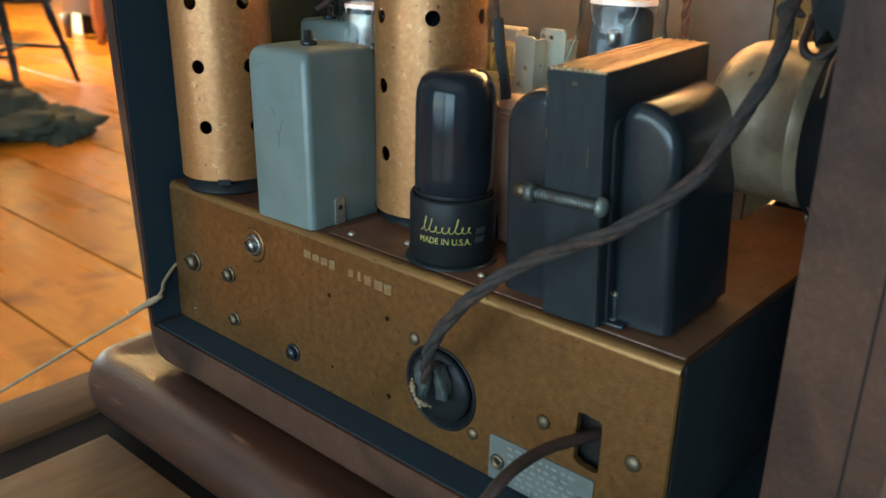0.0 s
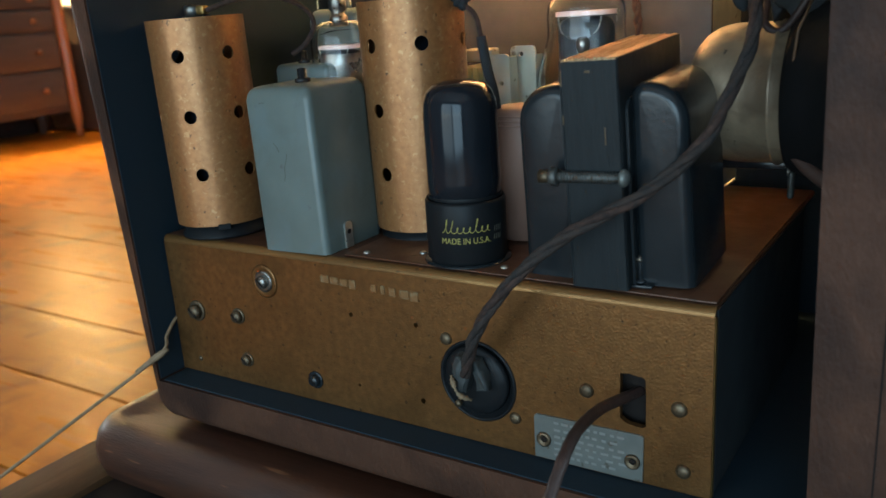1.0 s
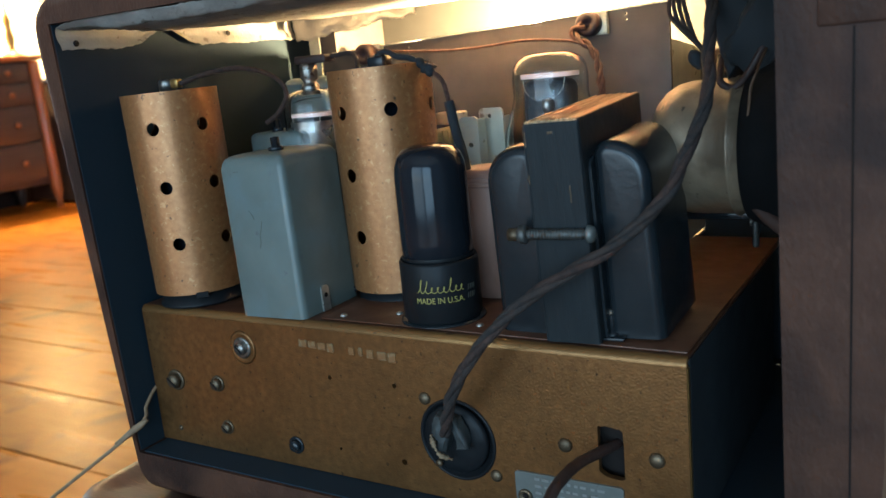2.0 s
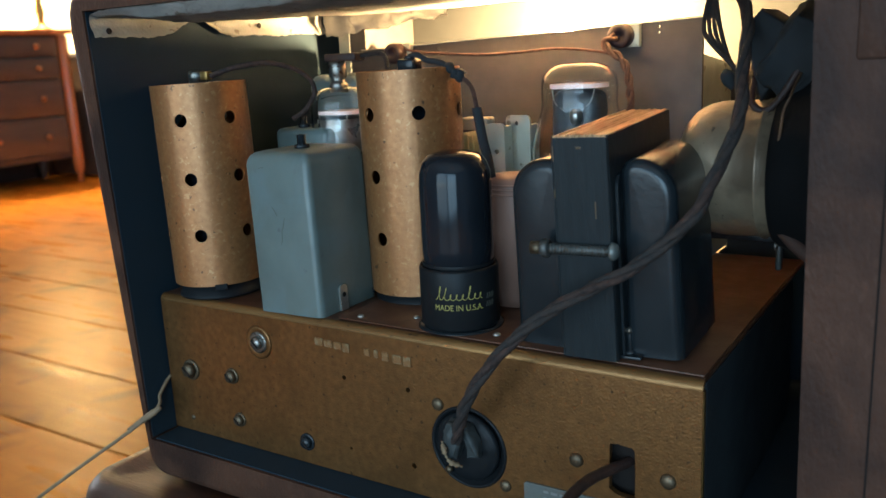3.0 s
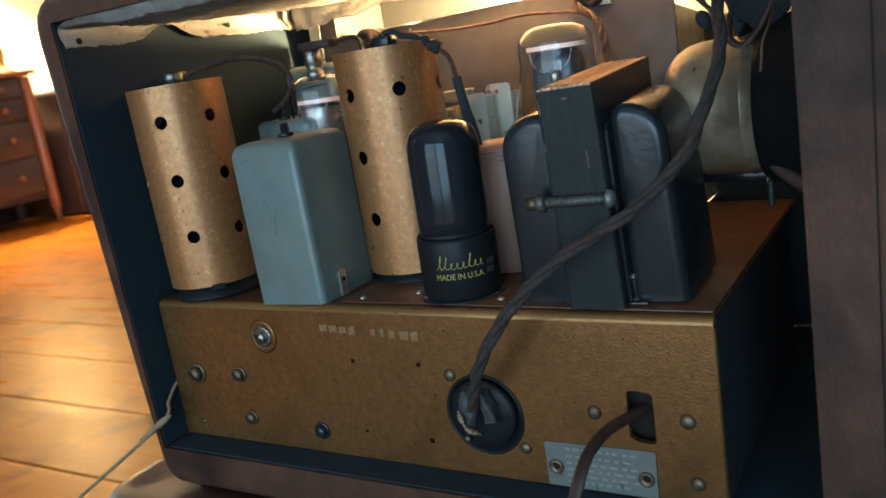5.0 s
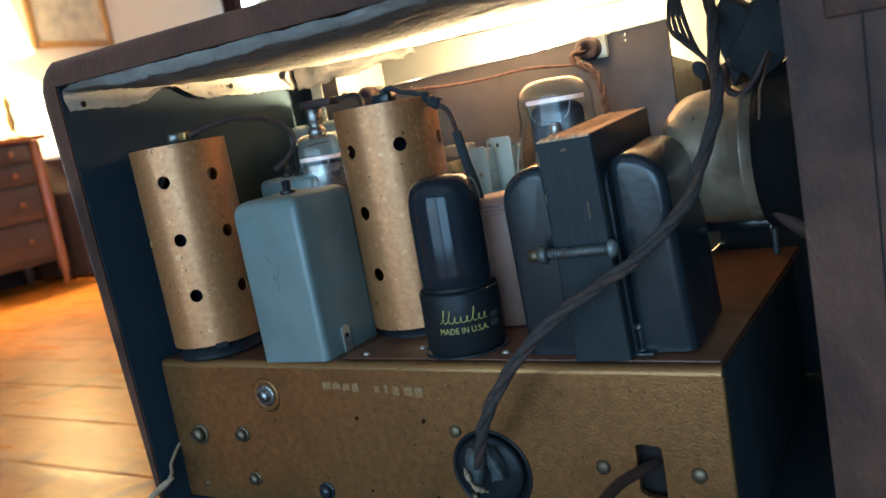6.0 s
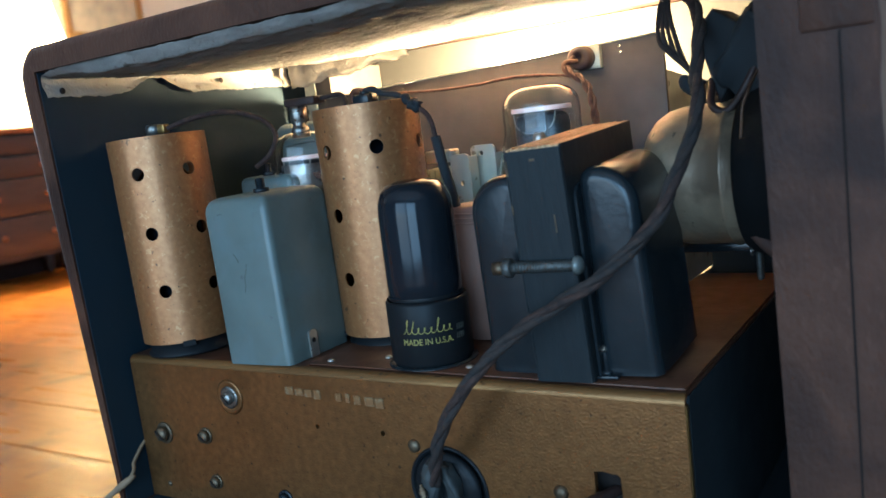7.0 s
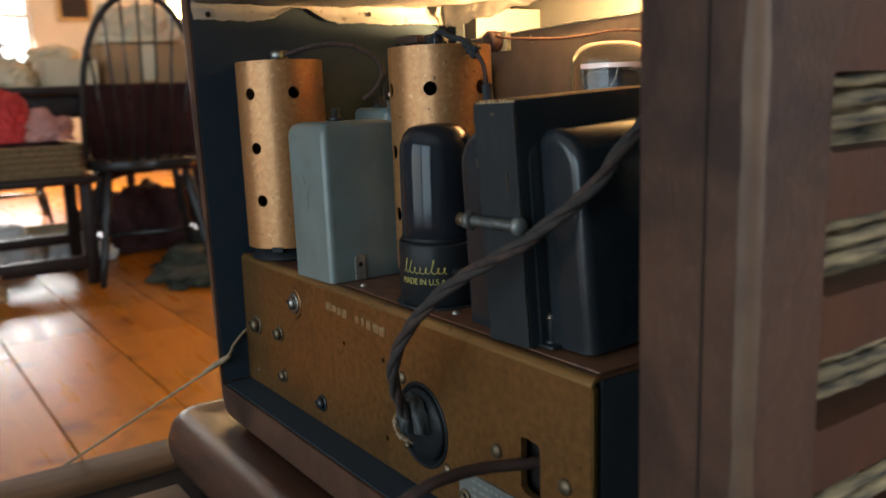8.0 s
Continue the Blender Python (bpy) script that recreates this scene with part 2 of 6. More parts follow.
BOLT = material("dull_grey_bolt", (0.105, 0.108, 0.102), 0.5, 0.55, (0.055, 0.055, 0.050), 300, bump=0.35, spots=(0.07, 0.05, 0.035), spot_scale=500, spot_at=0.58)
GRILLE = material("striped_grille_cloth", (0.24, 0.175, 0.090), 0.9, 0.0, (0.014, 0.012, 0.011), 130, stretch=(1, 0.35, 3), mix=0.35, bump=0.8, bump_scale=420)
PINE = material("orange_pine_board", (0.45, 0.152, 0.012), 0.30, 0.0, (0.32, 0.094, 0.006), 3.5, stretch=(0.6, 7, 7), mix=0.6, bump=0.35, bump_scale=14, island=0.18, IOR=1.16, rough_var=0.12, stain=(0.17, 0.046, 0.006), stain_scale=7, stain_at=0.54, stain_soft=0.2,
                spots=(0.20, 0.07, 0.02), spot_scale=9, spot_at=0.72)
TABLE = material("tan_oak", (0.105, 0.054, 0.023), 0.7, 0.0, (0.062, 0.031, 0.014), 22, stretch=(8, 1, 8), mix=0.6, bump=0.35, bump_scale=130, Specular_IOR_Level=0.2)
TABLE_X = material("tan_oak_inner", (0.165, 0.094, 0.042), 0.7, 0.0, (0.110, 0.060, 0.027), 22, stretch=(8, 1, 8), mix=0.6, bump=0.35, bump_scale=130, island=0.06, Specular_IOR_Level=0.2)
EBONY = material("dark_inlay", (0.010, 0.009, 0.009), 0.85, 0.0, (0.02, 0.014, 0.011), 20, Specular_IOR_Level=0.15)
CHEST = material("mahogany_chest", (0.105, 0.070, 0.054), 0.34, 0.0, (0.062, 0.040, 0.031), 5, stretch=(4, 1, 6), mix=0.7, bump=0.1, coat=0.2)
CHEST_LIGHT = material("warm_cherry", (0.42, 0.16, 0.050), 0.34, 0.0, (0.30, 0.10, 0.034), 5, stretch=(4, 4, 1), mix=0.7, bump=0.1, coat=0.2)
WINDSOR = material("black_chair_paint", (0.014, 0.013, 0.014), 0.26, 0.0, (0.024, 0.018, 0.015), 9, bump=0.1, IOR=1.3)
DARK_TABLE = material("dark_dining_wood", (0.027, 0.014, 0.011), 0.45, 0.0, (0.015, 0.009, 0.007), 8, stretch=(1, 6, 6), bump=0.1, IOR=1.25)
PLASTER = material("cream_plaster", (0.84, 0.76, 0.60), 0.9, 0.0, (0.80, 0.72, 0.56), 3, bump=0.2, bump_scale=60)
WHITE_WALL = material("pale_plaster", (0.56, 0.48, 0.38), 0.9, 0.0, (0.50, 0.43, 0.34), 3, bump=0.2, bump_scale=60)
BACK_WALL = material("blue_grey_wall_paint", (0.20, 0.235, 0.27), 0.9, 0.0, (0.18, 0.21, 0.245), 3, bump=0.2, bump_scale=60)
CEIL = material("ceiling_paint", (0.78, 0.75, 0.70), 0.95, 0.0, (0.74, 0.71, 0.66), 2, bump=0.1, bump_scale=50)
TRIM = material("white_trim_paint", (0.72, 0.70, 0.66), 0.5, 0.0, (0.66, 0.64, 0.60), 4)
CURTAIN = material("maroon_curtain", (0.055, 0.022, 0.018), 0.9, 0.0, (0.035, 0.015, 0.013), 8, stretch=(8, 8, 1), bump=0.3)
SHADE = glowing("lit_lamp_shade", (1.0, 0.80, 0.48), 6.0)
DAY = glowing("bright_day_outside", (0.86, 0.94, 1.0), 6.0)
BRASS = material("aged_brass", (0.40, 0.26, 0.09), 0.35, 0.9, (0.25, 0.15, 0.05), 60)
GILT = material("gilt_frame", (0.42, 0.24, 0.08), 0.4, 0.3, (0.26, 0.14, 0.045), 30, bump=0.2)
PICTURE = material("pale_picture", (0.62, 0.55, 0.40), 0.6, 0.0, (0.30, 0.27, 0.22), 5, mix=0.3)
RED = material("red_fabric", (0.50, 0.030, 0.028), 0.85, 0.0, (0.34, 0.02, 0.02), 12, bump=0.4, bump_scale=120)
MAROON = material("maroon_fabric", (0.060, 0.013, 0.014), 0.9, 0.0, (0.028, 0.007, 0.008), 14, bump=0.4, bump_scale=120)
PINK = material("pink_fabric", (0.42, 0.20, 0.17), 0.9, 0.0, (0.32, 0.15, 0.13), 14, bump=0.3)
CARD = material("brown_cardboard", (0.36, 0.21, 0.10), 0.85, 0.0, (0.30, 0.17, 0.08), 9, bump=0.1)
WICKER = material("wicker", (0.20, 0.12, 0.05), 0.8, 0.0, (0.10, 0.06, 0.025), 60, stretch=(1, 1, 3), mix=0.3, bump=0.8, bump_scale=150)
WHITE_BAG = material("white_plastic", (0.72, 0.72, 0.70), 0.45, 0.0, (0.60, 0.60, 0.59), 10, bump=0.3)
BLACK_CLOTH = material("black_cloth", (0.014, 0.012, 0.013), 0.9, 0.0, (0.024, 0.018, 0.018), 20, bump=0.5, bump_scale=120)
GREEN_CLOTH = material("dark_green_cloth", (0.035, 0.036, 0.020), 0.95, 0.0, (0.018, 0.018, 0.012), 12, bump=0.6, bump_scale=80)
GREENERY = material("green_glass_ware", (0.10, 0.22, 0.20), 0.3, 0.0, (0.05, 0.12, 0.12), 30)
PALE_CLOTH = material("cream_fabric", (0.62, 0.52, 0.36), 0.9, 0.0, (0.5, 0.40, 0.26), 9, bump=0.3)


# ---- mesh helpers ----
def box(bm, lo, hi, bevel=0.0, seg=2, turn=None):
    lo, hi = Vector(lo), Vector(hi)
    made = bmesh.ops.create_cube(bm, size=1, matrix=Matrix.Translation((lo + hi) / 2) @ Matrix.Diagonal((*(hi - lo), 1)))
    verts = made["verts"]
    if bevel:
        edges = list({e for v in verts for e in v.link_edges})
        out = bmesh.ops.bevel(bm, geom=edges, offset=bevel, segments=seg, profile=0.5, affect="EDGES")
        verts = list({v for f in out["faces"] for v in f.verts} | {v for v in verts if v.is_valid})
    if turn:
        bmesh.ops.transform(bm, matrix=turn, verts=verts)
    return bm


def boxed(lo, hi, bevel=0.0, seg=2, turn=None):
    return box(bmesh.new(), lo, hi, bevel, seg, turn)


def lathe(profile, m=None, seg=32, bm=None, cap=True):
    """A turned body: (radius, height) rows round z, laid by the pose m."""
    bm, m = bm or bmesh.new(), m or Matrix()
    rings = []
    for r, h in profile:
        if r < 1e-6:
            rings.append([bm.verts.new(m @ Vector((0, 0, h)))])
        else:
            rings.append([bm.verts.new(m @ Vector((r * math.cos(a), r * math.sin(a), h))) for a in (2 * math.pi * i / seg for i in range(seg))])
    for a, b in zip(rings, rings[1:]):
        for i in range(seg):
            j = (i + 1) % seg
            if len(a) == 1 and len(b) > 1:
                bm.faces.new((a[0], b[j], b[i]))
            elif len(b) == 1 and len(a) > 1:
                bm.faces.new((a[i], a[j], b[0]))
            elif len(a) > 1:
                bm.faces.new((a[i], a[j], b[j], b[i]))
    if cap:
        for ring, flip in ((rings[0], True), (rings[-1], False)):
            if len(ring) > 1:
                bm.faces.new(ring[::-1] if flip else ring)
    for f in bm.faces:
        f.smooth = True
    return bm


def spline(points, steps=8):
    pts = [Vector(p) for p in points]
    pts = [2 * pts[0] - pts[1]] + pts + [2 * pts[-1] - pts[-2]]
    out = []
    for a, b, c, d in zip(pts, pts[1:], pts[2:], pts[3:]):
        for i in range(steps):
            t = i / steps
            out.append(0.5 * (2 * b + (c - a) * t + (2 * a - 5 * b + 4 * c - d) * t * t + (3 * b - a - 3 * c + d) * t ** 3))
    out.append(pts[-2])
    return out


def frames(path):
    up = Vector((0.13, 0.31, 0.94))
    rows = []
    for i, p in enumerate(path):
        d = (path[min(i + 1, len(path) - 1)] - path[max(i - 1, 0)]).normalized()
        n = (up - d * up.dot(d)).normalized()
        up = n
        rows.append((p, n, d.cross(n)))
    return rows


def sweep(path, r, seg=8, bm=None, smooth=True):
    bm = bm or bmesh.new()
    rings = []
    for k, (p, n, b) in enumerate(frames(path)):
        rk = r[k] if isinstance(r, list) else r
        rings.append([bm.verts.new(p + rk * (n * math.cos(a) + b * math.sin(a))) for a in (2 * math.pi * i / seg for i in range(seg))])
    for a, b in zip(rings, rings[1:]):
        for i in range(seg):
            bm.faces.new((a[i], a[(i + 1) % seg], b[(i + 1) % seg], b[i]))
    bm.faces.new(rings[0][::-1]), bm.faces.new(rings[-1])
    for f in bm.faces:
        f.smooth = smooth
    return bm


def strands_of(points, strands, off, pitch, steps=10):
    """Paths of several strands laid round one another along a path."""
    rows = frames(spline(points, steps))
    length, last = 0.0, rows[0][0]
    runs = [[] for _ in range(strands)]
    for p, n, b in rows:
        length += (p - last).length
        last = p
        for s, run in enumerate(runs):
            a = 2 * math.pi * (length / pitch + s / strands)
            run.append(p + off * (n * math.cos(a) + b * math.sin(a)))
    return runs


def rod(a, b, r, seg=10, r2=None, bm=None):
    a, b = Vector(a), Vector(b)
    m = Matrix.Translation(a) @ (b - a).to_track_quat("Z", "Y").to_matrix().to_4x4()
    return lathe([(r, 0), (r2 or r, (b - a).length)], m, seg, bm)


def prism(outline, lo, hi, axis="y", bevel=0.0, bm=None):
    """A flat outline of (u, v) rows drawn out along an axis; u, v are the other two in order."""
    bm = bm or bmesh.new()
    place = {"x": lambda u, v, w: (w, u, v), "y": lambda u, v, w: (u, w, v), "z": lambda u, v, w: (u, v, w)}[axis]
    a = [bm.verts.new(place(u, v, lo)) for u, v in outline]
    b = [bm.verts.new(place(u, v, hi)) for u, v in outline]
    f1, f2 = bm.faces.new(a), bm.faces.new(b[::-1])
    for i in range(len(a)):
        j = (i + 1) % len(a)
        bm.faces.new((a[j], a[i], b[i], b[j]))
    bmesh.ops.recalc_face_normals(bm, faces=bm.faces)
    if bevel:
        bmesh.ops.bevel(bm, geom=list({e for f in (f1, f2) for e in f.edges}), offset=bevel, segments=3, profile=0.5, affect="EDGES")
    return bm


def rounded(u0, v0, u1, v1, r, seg=6, corners="abcd"):
    """A rectangle's outline with rounded corners: a lower left, b lower right, c upper right, d upper left."""
    out = []
    for key, cu, cv, a0 in (("a", u0, v0, 180), ("b", u1, v0, 270), ("c", u1, v1, 0), ("d", u0, v1, 90)):
        if key in corners:
            ou, ov = cu + (r if cu == u0 else -r), cv + (r if cv == v0 else -r)
            out += [(ou + r * math.cos(radians(a0 + 90 * i / seg)), ov + r * math.sin(radians(a0 + 90 * i / seg))) for i in range(seg + 1)]
        else:
            out.append((cu, cv))
    return out


def holed(outline, holes, lo, hi, axis="y"):
    """A plate with holes through it, filled between the loops."""
    bm = bmesh.new()
    place = {"x": lambda u, v, w: (w, u, v), "y": lambda u, v, w: (u, w, v), "z": lambda u, v, w: (u, v, w)}[axis]
    for w in (lo, hi):
        edges = []
        for loop in [outline] + holes:
            vs = [bm.verts.new(place(u, v, w)) for u, v in loop]
            edges += [bm.edges.new((vs[i], vs[(i + 1) % len(vs)])) for i in range(len(vs))]
        bmesh.ops.triangle_fill(bm, use_beauty=True, use_dissolve=False, edges=edges)
    bm.verts.ensure_lookup_table()
    half, k = len(bm.verts) // 2, 0
    for loop in [outline] + holes:
        m = len(loop)
        for i in range(m):
            j = (i + 1) % m
            bm.faces.new((bm.verts[k + i], bm.verts[k + j], bm.verts[half + k + j], bm.verts[half + k + i]))
        k += m
    bmesh.ops.recalc_face_normals(bm, faces=bm.faces)
    return bm


def ring(cu, cv, r, seg=20):
    return [(cu + r * math.cos(2 * math.pi * i / seg), cv + r * math.sin(2 * math.pi * i / seg)) for i in range(seg)]


def soften(bm, angle=35):
    """Smooth shading but for edges sharper than the angle."""
    for f in bm.faces:
        f.smooth = True
    for e in bm.edges:
        e.smooth = len(e.link_faces) == 2 and e.calc_face_angle(0) < radians(angle)
    return bm


def part(name, bm, mat, parent=None, label=""):
    if not any(f.smooth for f in bm.faces):
        soften(bm)
    data = bpy.data.meshes.new(name)
    bm.to_mesh(data)
    bm.free()
    data.materials.append(mat)
    ob = new(name, data)
    if parent:
        ob.parent = parent
        ob.matrix_parent_inverse = parent.matrix_world.inverted()
    if label:
        ob["label"] = label
    return ob


def thing(name, label, category, base=(0, 0, 0), group=""):
    ob = new(name)
    ob.location, ob.empty_display_size = base, 0.02
    bpy.context.view_layer.update()
    return tagged(ob, label, category, group)


def single(name, bm, mat, label, category, group="", kind=""):
    return tagged(part(name, bm, mat), label, category, group, kind)


# ---- the room ----
def wall(name, lo, hi, mat, label):
    return single(name, boxed(lo, hi), mat, label, "wall", kind="structure")


floor = single("floor", boxed((-8.12, -3.6, -0.06), (3.1, 8.1, -0.022)), EBONY, "dark subfloor under wide orange pine boards", "floor", kind="structure")
single("ceiling", boxed((-8.12, -3.6, 2.6), (3.1, 8.1, 2.7)), CEIL, "plain pale painted room ceiling", "ceiling", kind="structure")


def window_wall(name, axis, at, thick, span, sill, head, opening, mat, label):
    """A wall with one window opening through it; axis names the wall's normal."""
    u0, u1 = span
    pairs = [opening] if isinstance(opening[0], float) else opening
    outline = [(u0, 0), (u1, 0), (u1, 2.6), (u0, 2.6)]
    cuts = [[(o0, sill), (o1, sill), (o1, head), (o0, head)] for o0, o1 in pairs]
    return single(name, holed(outline, cuts, at, at + thick, axis), mat, label, "wall", kind="structure")


window_wall("wall_south", "y", -3.6, 0.12, (-8.12, 3.1), 0.06, 2.1, ((0.58, 2.50), (-1.70, 0.50)), BACK_WALL, "blue-grey painted wall with two window openings")
window_wall("wall_far", "x", -8.12, 0.12, (-3.6, 8.1), 0.66, 2.2, (0.30, 1.33), WHITE_WALL, "pale plaster wall with a bright window")
window_wall("wall_west", "x", -5.42, 0.12, (2.55, 8.0), 0.75, 2.42, (5.76, 6.20), PLASTER, "cream plaster wall lit by a table lamp")
wall("wall_north", (-8.0, 8.0, 0), (3.1, 8.1, 2.6), PLASTER, "cream plaster wall closing the room")
window_wall("wall_east", "x", 3.0, 0.1, (-3.48, 8.0), 0.8, 2.2, (0.40, 1.60), BACK_WALL, "blue-grey painted wall with a window opening")


def window_unit(name, axis, at, o0, o1, sill, head):
    """Frame, mullions and rails of a window."""
    w = tagged(new(name), "bright window with a white painted frame", "window", kind="structure")
    put = (lambda u, v, d: (u, d, v)) if axis == "y" else (lambda u, v, d: (d, u, v))

    def bar(u0, v0, u1, v1, d0, d1):
        return boxed(put(u0, v0, at + d0), put(u1, v1, at + d1), 0.004)

    for args in ((o0, sill, o0 + 0.05, head), (o1 - 0.05, sill, o1, head), (o0 + 0.05, head - 0.05, o1 - 0.05, head), (o0 + 0.05, sill, o1 - 0.05, sill + 0.05)):
        part("window_frame", bar(*args, 0.03, 0.09), TRIM, w)
    half = (sill + head) / 2
    part("rail", bar(o0 + 0.05, half - 0.02, o1 - 0.05, half + 0.02, 0.04, 0.08), TRIM, w)
    return w


window_unit("window_1", "y", -3.6, 0.58, 2.50, 0.06, 2.1)
window_unit("window_5", "y", -3.6, -1.70, 0.50, 0.06, 2.1)
window_unit("window_4", "x", 2.98, 0.40, 1.60, 0.8, 2.2)
window_unit("window_2", "x", -8.12, 0.30, 1.33, 0.66, 2.2)
window_unit("window_3", "x", -5.42, 5.76, 6.20, 0.75, 2.42)
single("backdrop", boxed((-8.75, -0.6, 0.2), (-8.7, 2.3, 2.8)), DAY, "bright overexposed daylight outside the window", "backdrop", kind="structure")
single("backdrop", boxed((-5.95, 5.3, 0.3), (-5.90, 7.2, 2.8)), DAY, "bright overexposed daylight outside the side window", "backdrop", kind="structure")
single("baseboard", boxed((-5.298, 2.55, 0), (-5.278, 7.99, 0.13), 0.004), DARK_TABLE, "dark wooden baseboard along the wall", "baseboard", kind="structure")
single("baseboard", boxed((-7.998, -3.46, 0), (-7.978, 7.98, 0.11), 0.004), WHITE_WALL, "painted baseboard along the far wall", "baseboard", kind="structure")


# ---- table under the radio ----
TOP = 0.480
table = thing("side_table", "low tan oak table with a dark inlaid border", "table", (0.2, 0.0, 0))
part("border_board", boxed((-0.162, -0.45, TOP - 0.03), (-0.119, 0.42, TOP), 0.004), TABLE, table)
part("border_board", boxed((0.577, -0.45, TOP - 0.03), (0.620, 0.42, TOP), 0.004), TABLE, table)
part("border_board", boxed((-0.1185, -0.45, TOP - 0.03), (0.5765, -0.407, TOP), 0.004), TABLE, table)
part("border_board", boxed((-0.1185, 0.377, TOP - 0.03), (0.5765, 0.42, TOP), 0.004), TABLE, table)
part("inlay", boxed((-0.1185, -0.4065, TOP - 0.028), (0.5765, 0.3765, TOP - 0.004)), EBONY, table, "dark inlaid band")
for k in range(6):
    a = -0.0925 + k * 0.1075
    part("top_board", boxed((a, -0.380, TOP - 0.02), (a + 0.106, -0.0445, TOP - 0.0005), 0.0012), TABLE_X, table)
for x in (-0.13, 0.54):
    for y in (-0.42, 0.34):
        part("leg", boxed((x, y, 0), (x + 0.05, y + 0.05, TOP - 0.031), 0.006), TABLE, table)
for y in (-0.40, 0.35):
    part("apron", boxed((-0.078, y, TOP - 0.11), (0.538, y + 0.02, TOP - 0.031), 0.003), TABLE, table)
for x in (-0.12, 0.56):
    part("apron", boxed((x, -0.368, TOP - 0.11), (x + 0.02, 0.338, TOP - 0.031), 0.003), TABLE, table)

# ---- radio cabinet ----
X0, X1, Y0, Y1, Z0, Z1 = -0.1085, 0.2505, -0.016, 0.215, 0.514, 0.7553
radio = thing("radio_cabinet", "old walnut table radio cabinet, back removed and open", "radio", (0.07, 0.1, TOP))
# base moulding: bullnose round the foot
bm = bmesh.new()
prof = [(0.0, 0.0), (0.006, 0.0012), (0.0115, 0.006), (0.0138, 0.0135), (0.0136, 0.021), (0.0112, 0.0276), (0.0072, 0.0318), (0.0030, 0.0335), (-0.0010, 0.0334), (-0.0080, 0.0318), (-0.018, 0.0310)]
loops = []
for off, h in prof:
    loops.append([bm.verts.new((x, y, TOP + h)) for x, y in rounded(-0.113 - off, -0.030 - off, 0.258 + off, 0.222 + off, 0.010 + max(off, -0.008), 6)])
for a, b in zip(loops, loops[1:]):
    for i in range(len(a)):
        j = (i + 1) % len(a)
        bm.faces.new((a[i], a[j], b[j], b[i]))
bm.faces.new(loops[0][::-1]), bm.faces.new(loops[-1])
part("base_moulding", bm, BASE_WOOD, radio, "rounded walnut base moulding")
# shell: a rounded ring of boards, lined dark inside
bl = rounded(-0.0930, Z0 - 0.0010, X1, Z1, 0.013, 8, "ab")[:-2]
outer = bl + [(X1, 0.741), (X1 - 0.004, 0.751), (X1 - 0.013, Z1), (-0.0965, Z1), (-0.1010, 0.7530), (-0.1055, 0.7490), (-0.1080, 0.7430), (-0.1083, 0.7350)]
inner = [(-0.0874, 0.5325), (0.2202, 0.5325), (0.2178, 0.7435), (-0.0950, 0.7435)]
rear = holed(outer, [inner], Y0, 0.012, "y")
rim = [e for e in rear.edges if all(abs(v.co.y - Y0) < 1e-5 for v in e.verts) and any(abs(f.normal.y) < 0.5 for f in e.link_faces)
       and all(v.co.x < -0.092 or v.co.x > 0.24 or v.co.z > 0.75 or v.co.z < 0.52 for v in e.verts) and not all(abs(v.co.x + 0.0950) < 1e-4 for v in e.verts)]
bmesh.ops.bevel(rear, geom=rim, offset=0.0045, segments=4, profile=0.5, affect="EDGES")
part("rear_frame", rear, CABINET, radio, "dull scuffed walnut rear edge of the cabinet")
# side wall with the sound slots
slots = [rounded(0.0125, z, 0.150, z + 0.0185, 0.002, 2) for z in (0.571, 0.606, 0.640, 0.6745)]
side = holed([(0.0122, 0.511), (Y1, 0.511), (Y1, 0.7450), (0.0122, 0.7450)], slots, X1 - 0.012, X1 - 0.0004, "x")
part("side_wall", side, VENEER, radio, "walnut side with horizontal sound slots")
part("grille_cloth", boxed((X1 - 0.020, 0.0125, 0.545), (X1 - 0.0185, 0.17, 0.71)), GRILLE, radio, "striped brown grille cloth behind the slots")
for z in (0.571, 0.606, 0.640, 0.6745):
    for k in range(3):
        zz = z + 0.0066 + k * 0.0048
        run = spline([(X1 - 0.0078, 0.0127, zz - 0.0010), (X1 - 0.0050, 0.030, zz + 0.0004), (X1 - 0.0042, 0.060, zz + 0.0012), (X1 - 0.0046, 0.100, zz + 0.0010), (X1 - 0.0070, 0.1498, zz)], 10)
        bm = sweep(run, [0.0019 + 0.0006 * noise.noise((p.y * 150, p.z * 900, k)) for p in run], 8)
        for v in bm.verts:
            v.co.z += 0.0007 * noise.noise((v.co.y * 90, v.co.z * 500, 3.0 + k)) + 0.0003 * noise.noise(v.co * 900)
        part("louvre", bm, GRILLE, radio, "rough cloth-wrapped louvre in a sound slot")
part("top_board", boxed((X0 + 0.0125, 0.0122, 0.7452), (X1 - 0.0005, Y1, Z1 - 0.0003), 0.003), VENEER, radio)
part("side_wall", prism([(-0.0930, 0.513), (-0.0860, 0.513), (-0.0962, 0.7550), (-0.1010, 0.7528), (-0.1055, 0.7488), (-0.1078, 0.7430), (-0.1080, 0.7350)], 0.0122, Y1, "y"), VENEER, radio)
part("bottom_board", boxed((-0.0855, 0.0122, 0.5115), (X1 - 0.0125, Y1, 0.5285)), VENEER, radio)
part("front_wall", boxed((-0.0852, Y1 - 0.014, 0.529), (X1 - 0.0125, Y1, 0.7448)), VENEER, radio)
part("lining", prism([(-0.0876, 0.5334), (-0.0870, 0.5334), (-0.0945, 0.7432), (-0.0951, 0.7432)], Y0 + 0.0012, Y1 - 0.0145, "y"), INSIDE, radio, "blue-black painted lining")
part("lining", boxed((-0.0850, Y0 + 0.0015, 0.5327), (0.2183, Y1 - 0.0145, 0.5333)), INSIDE, radio, "blue-black painted lining")
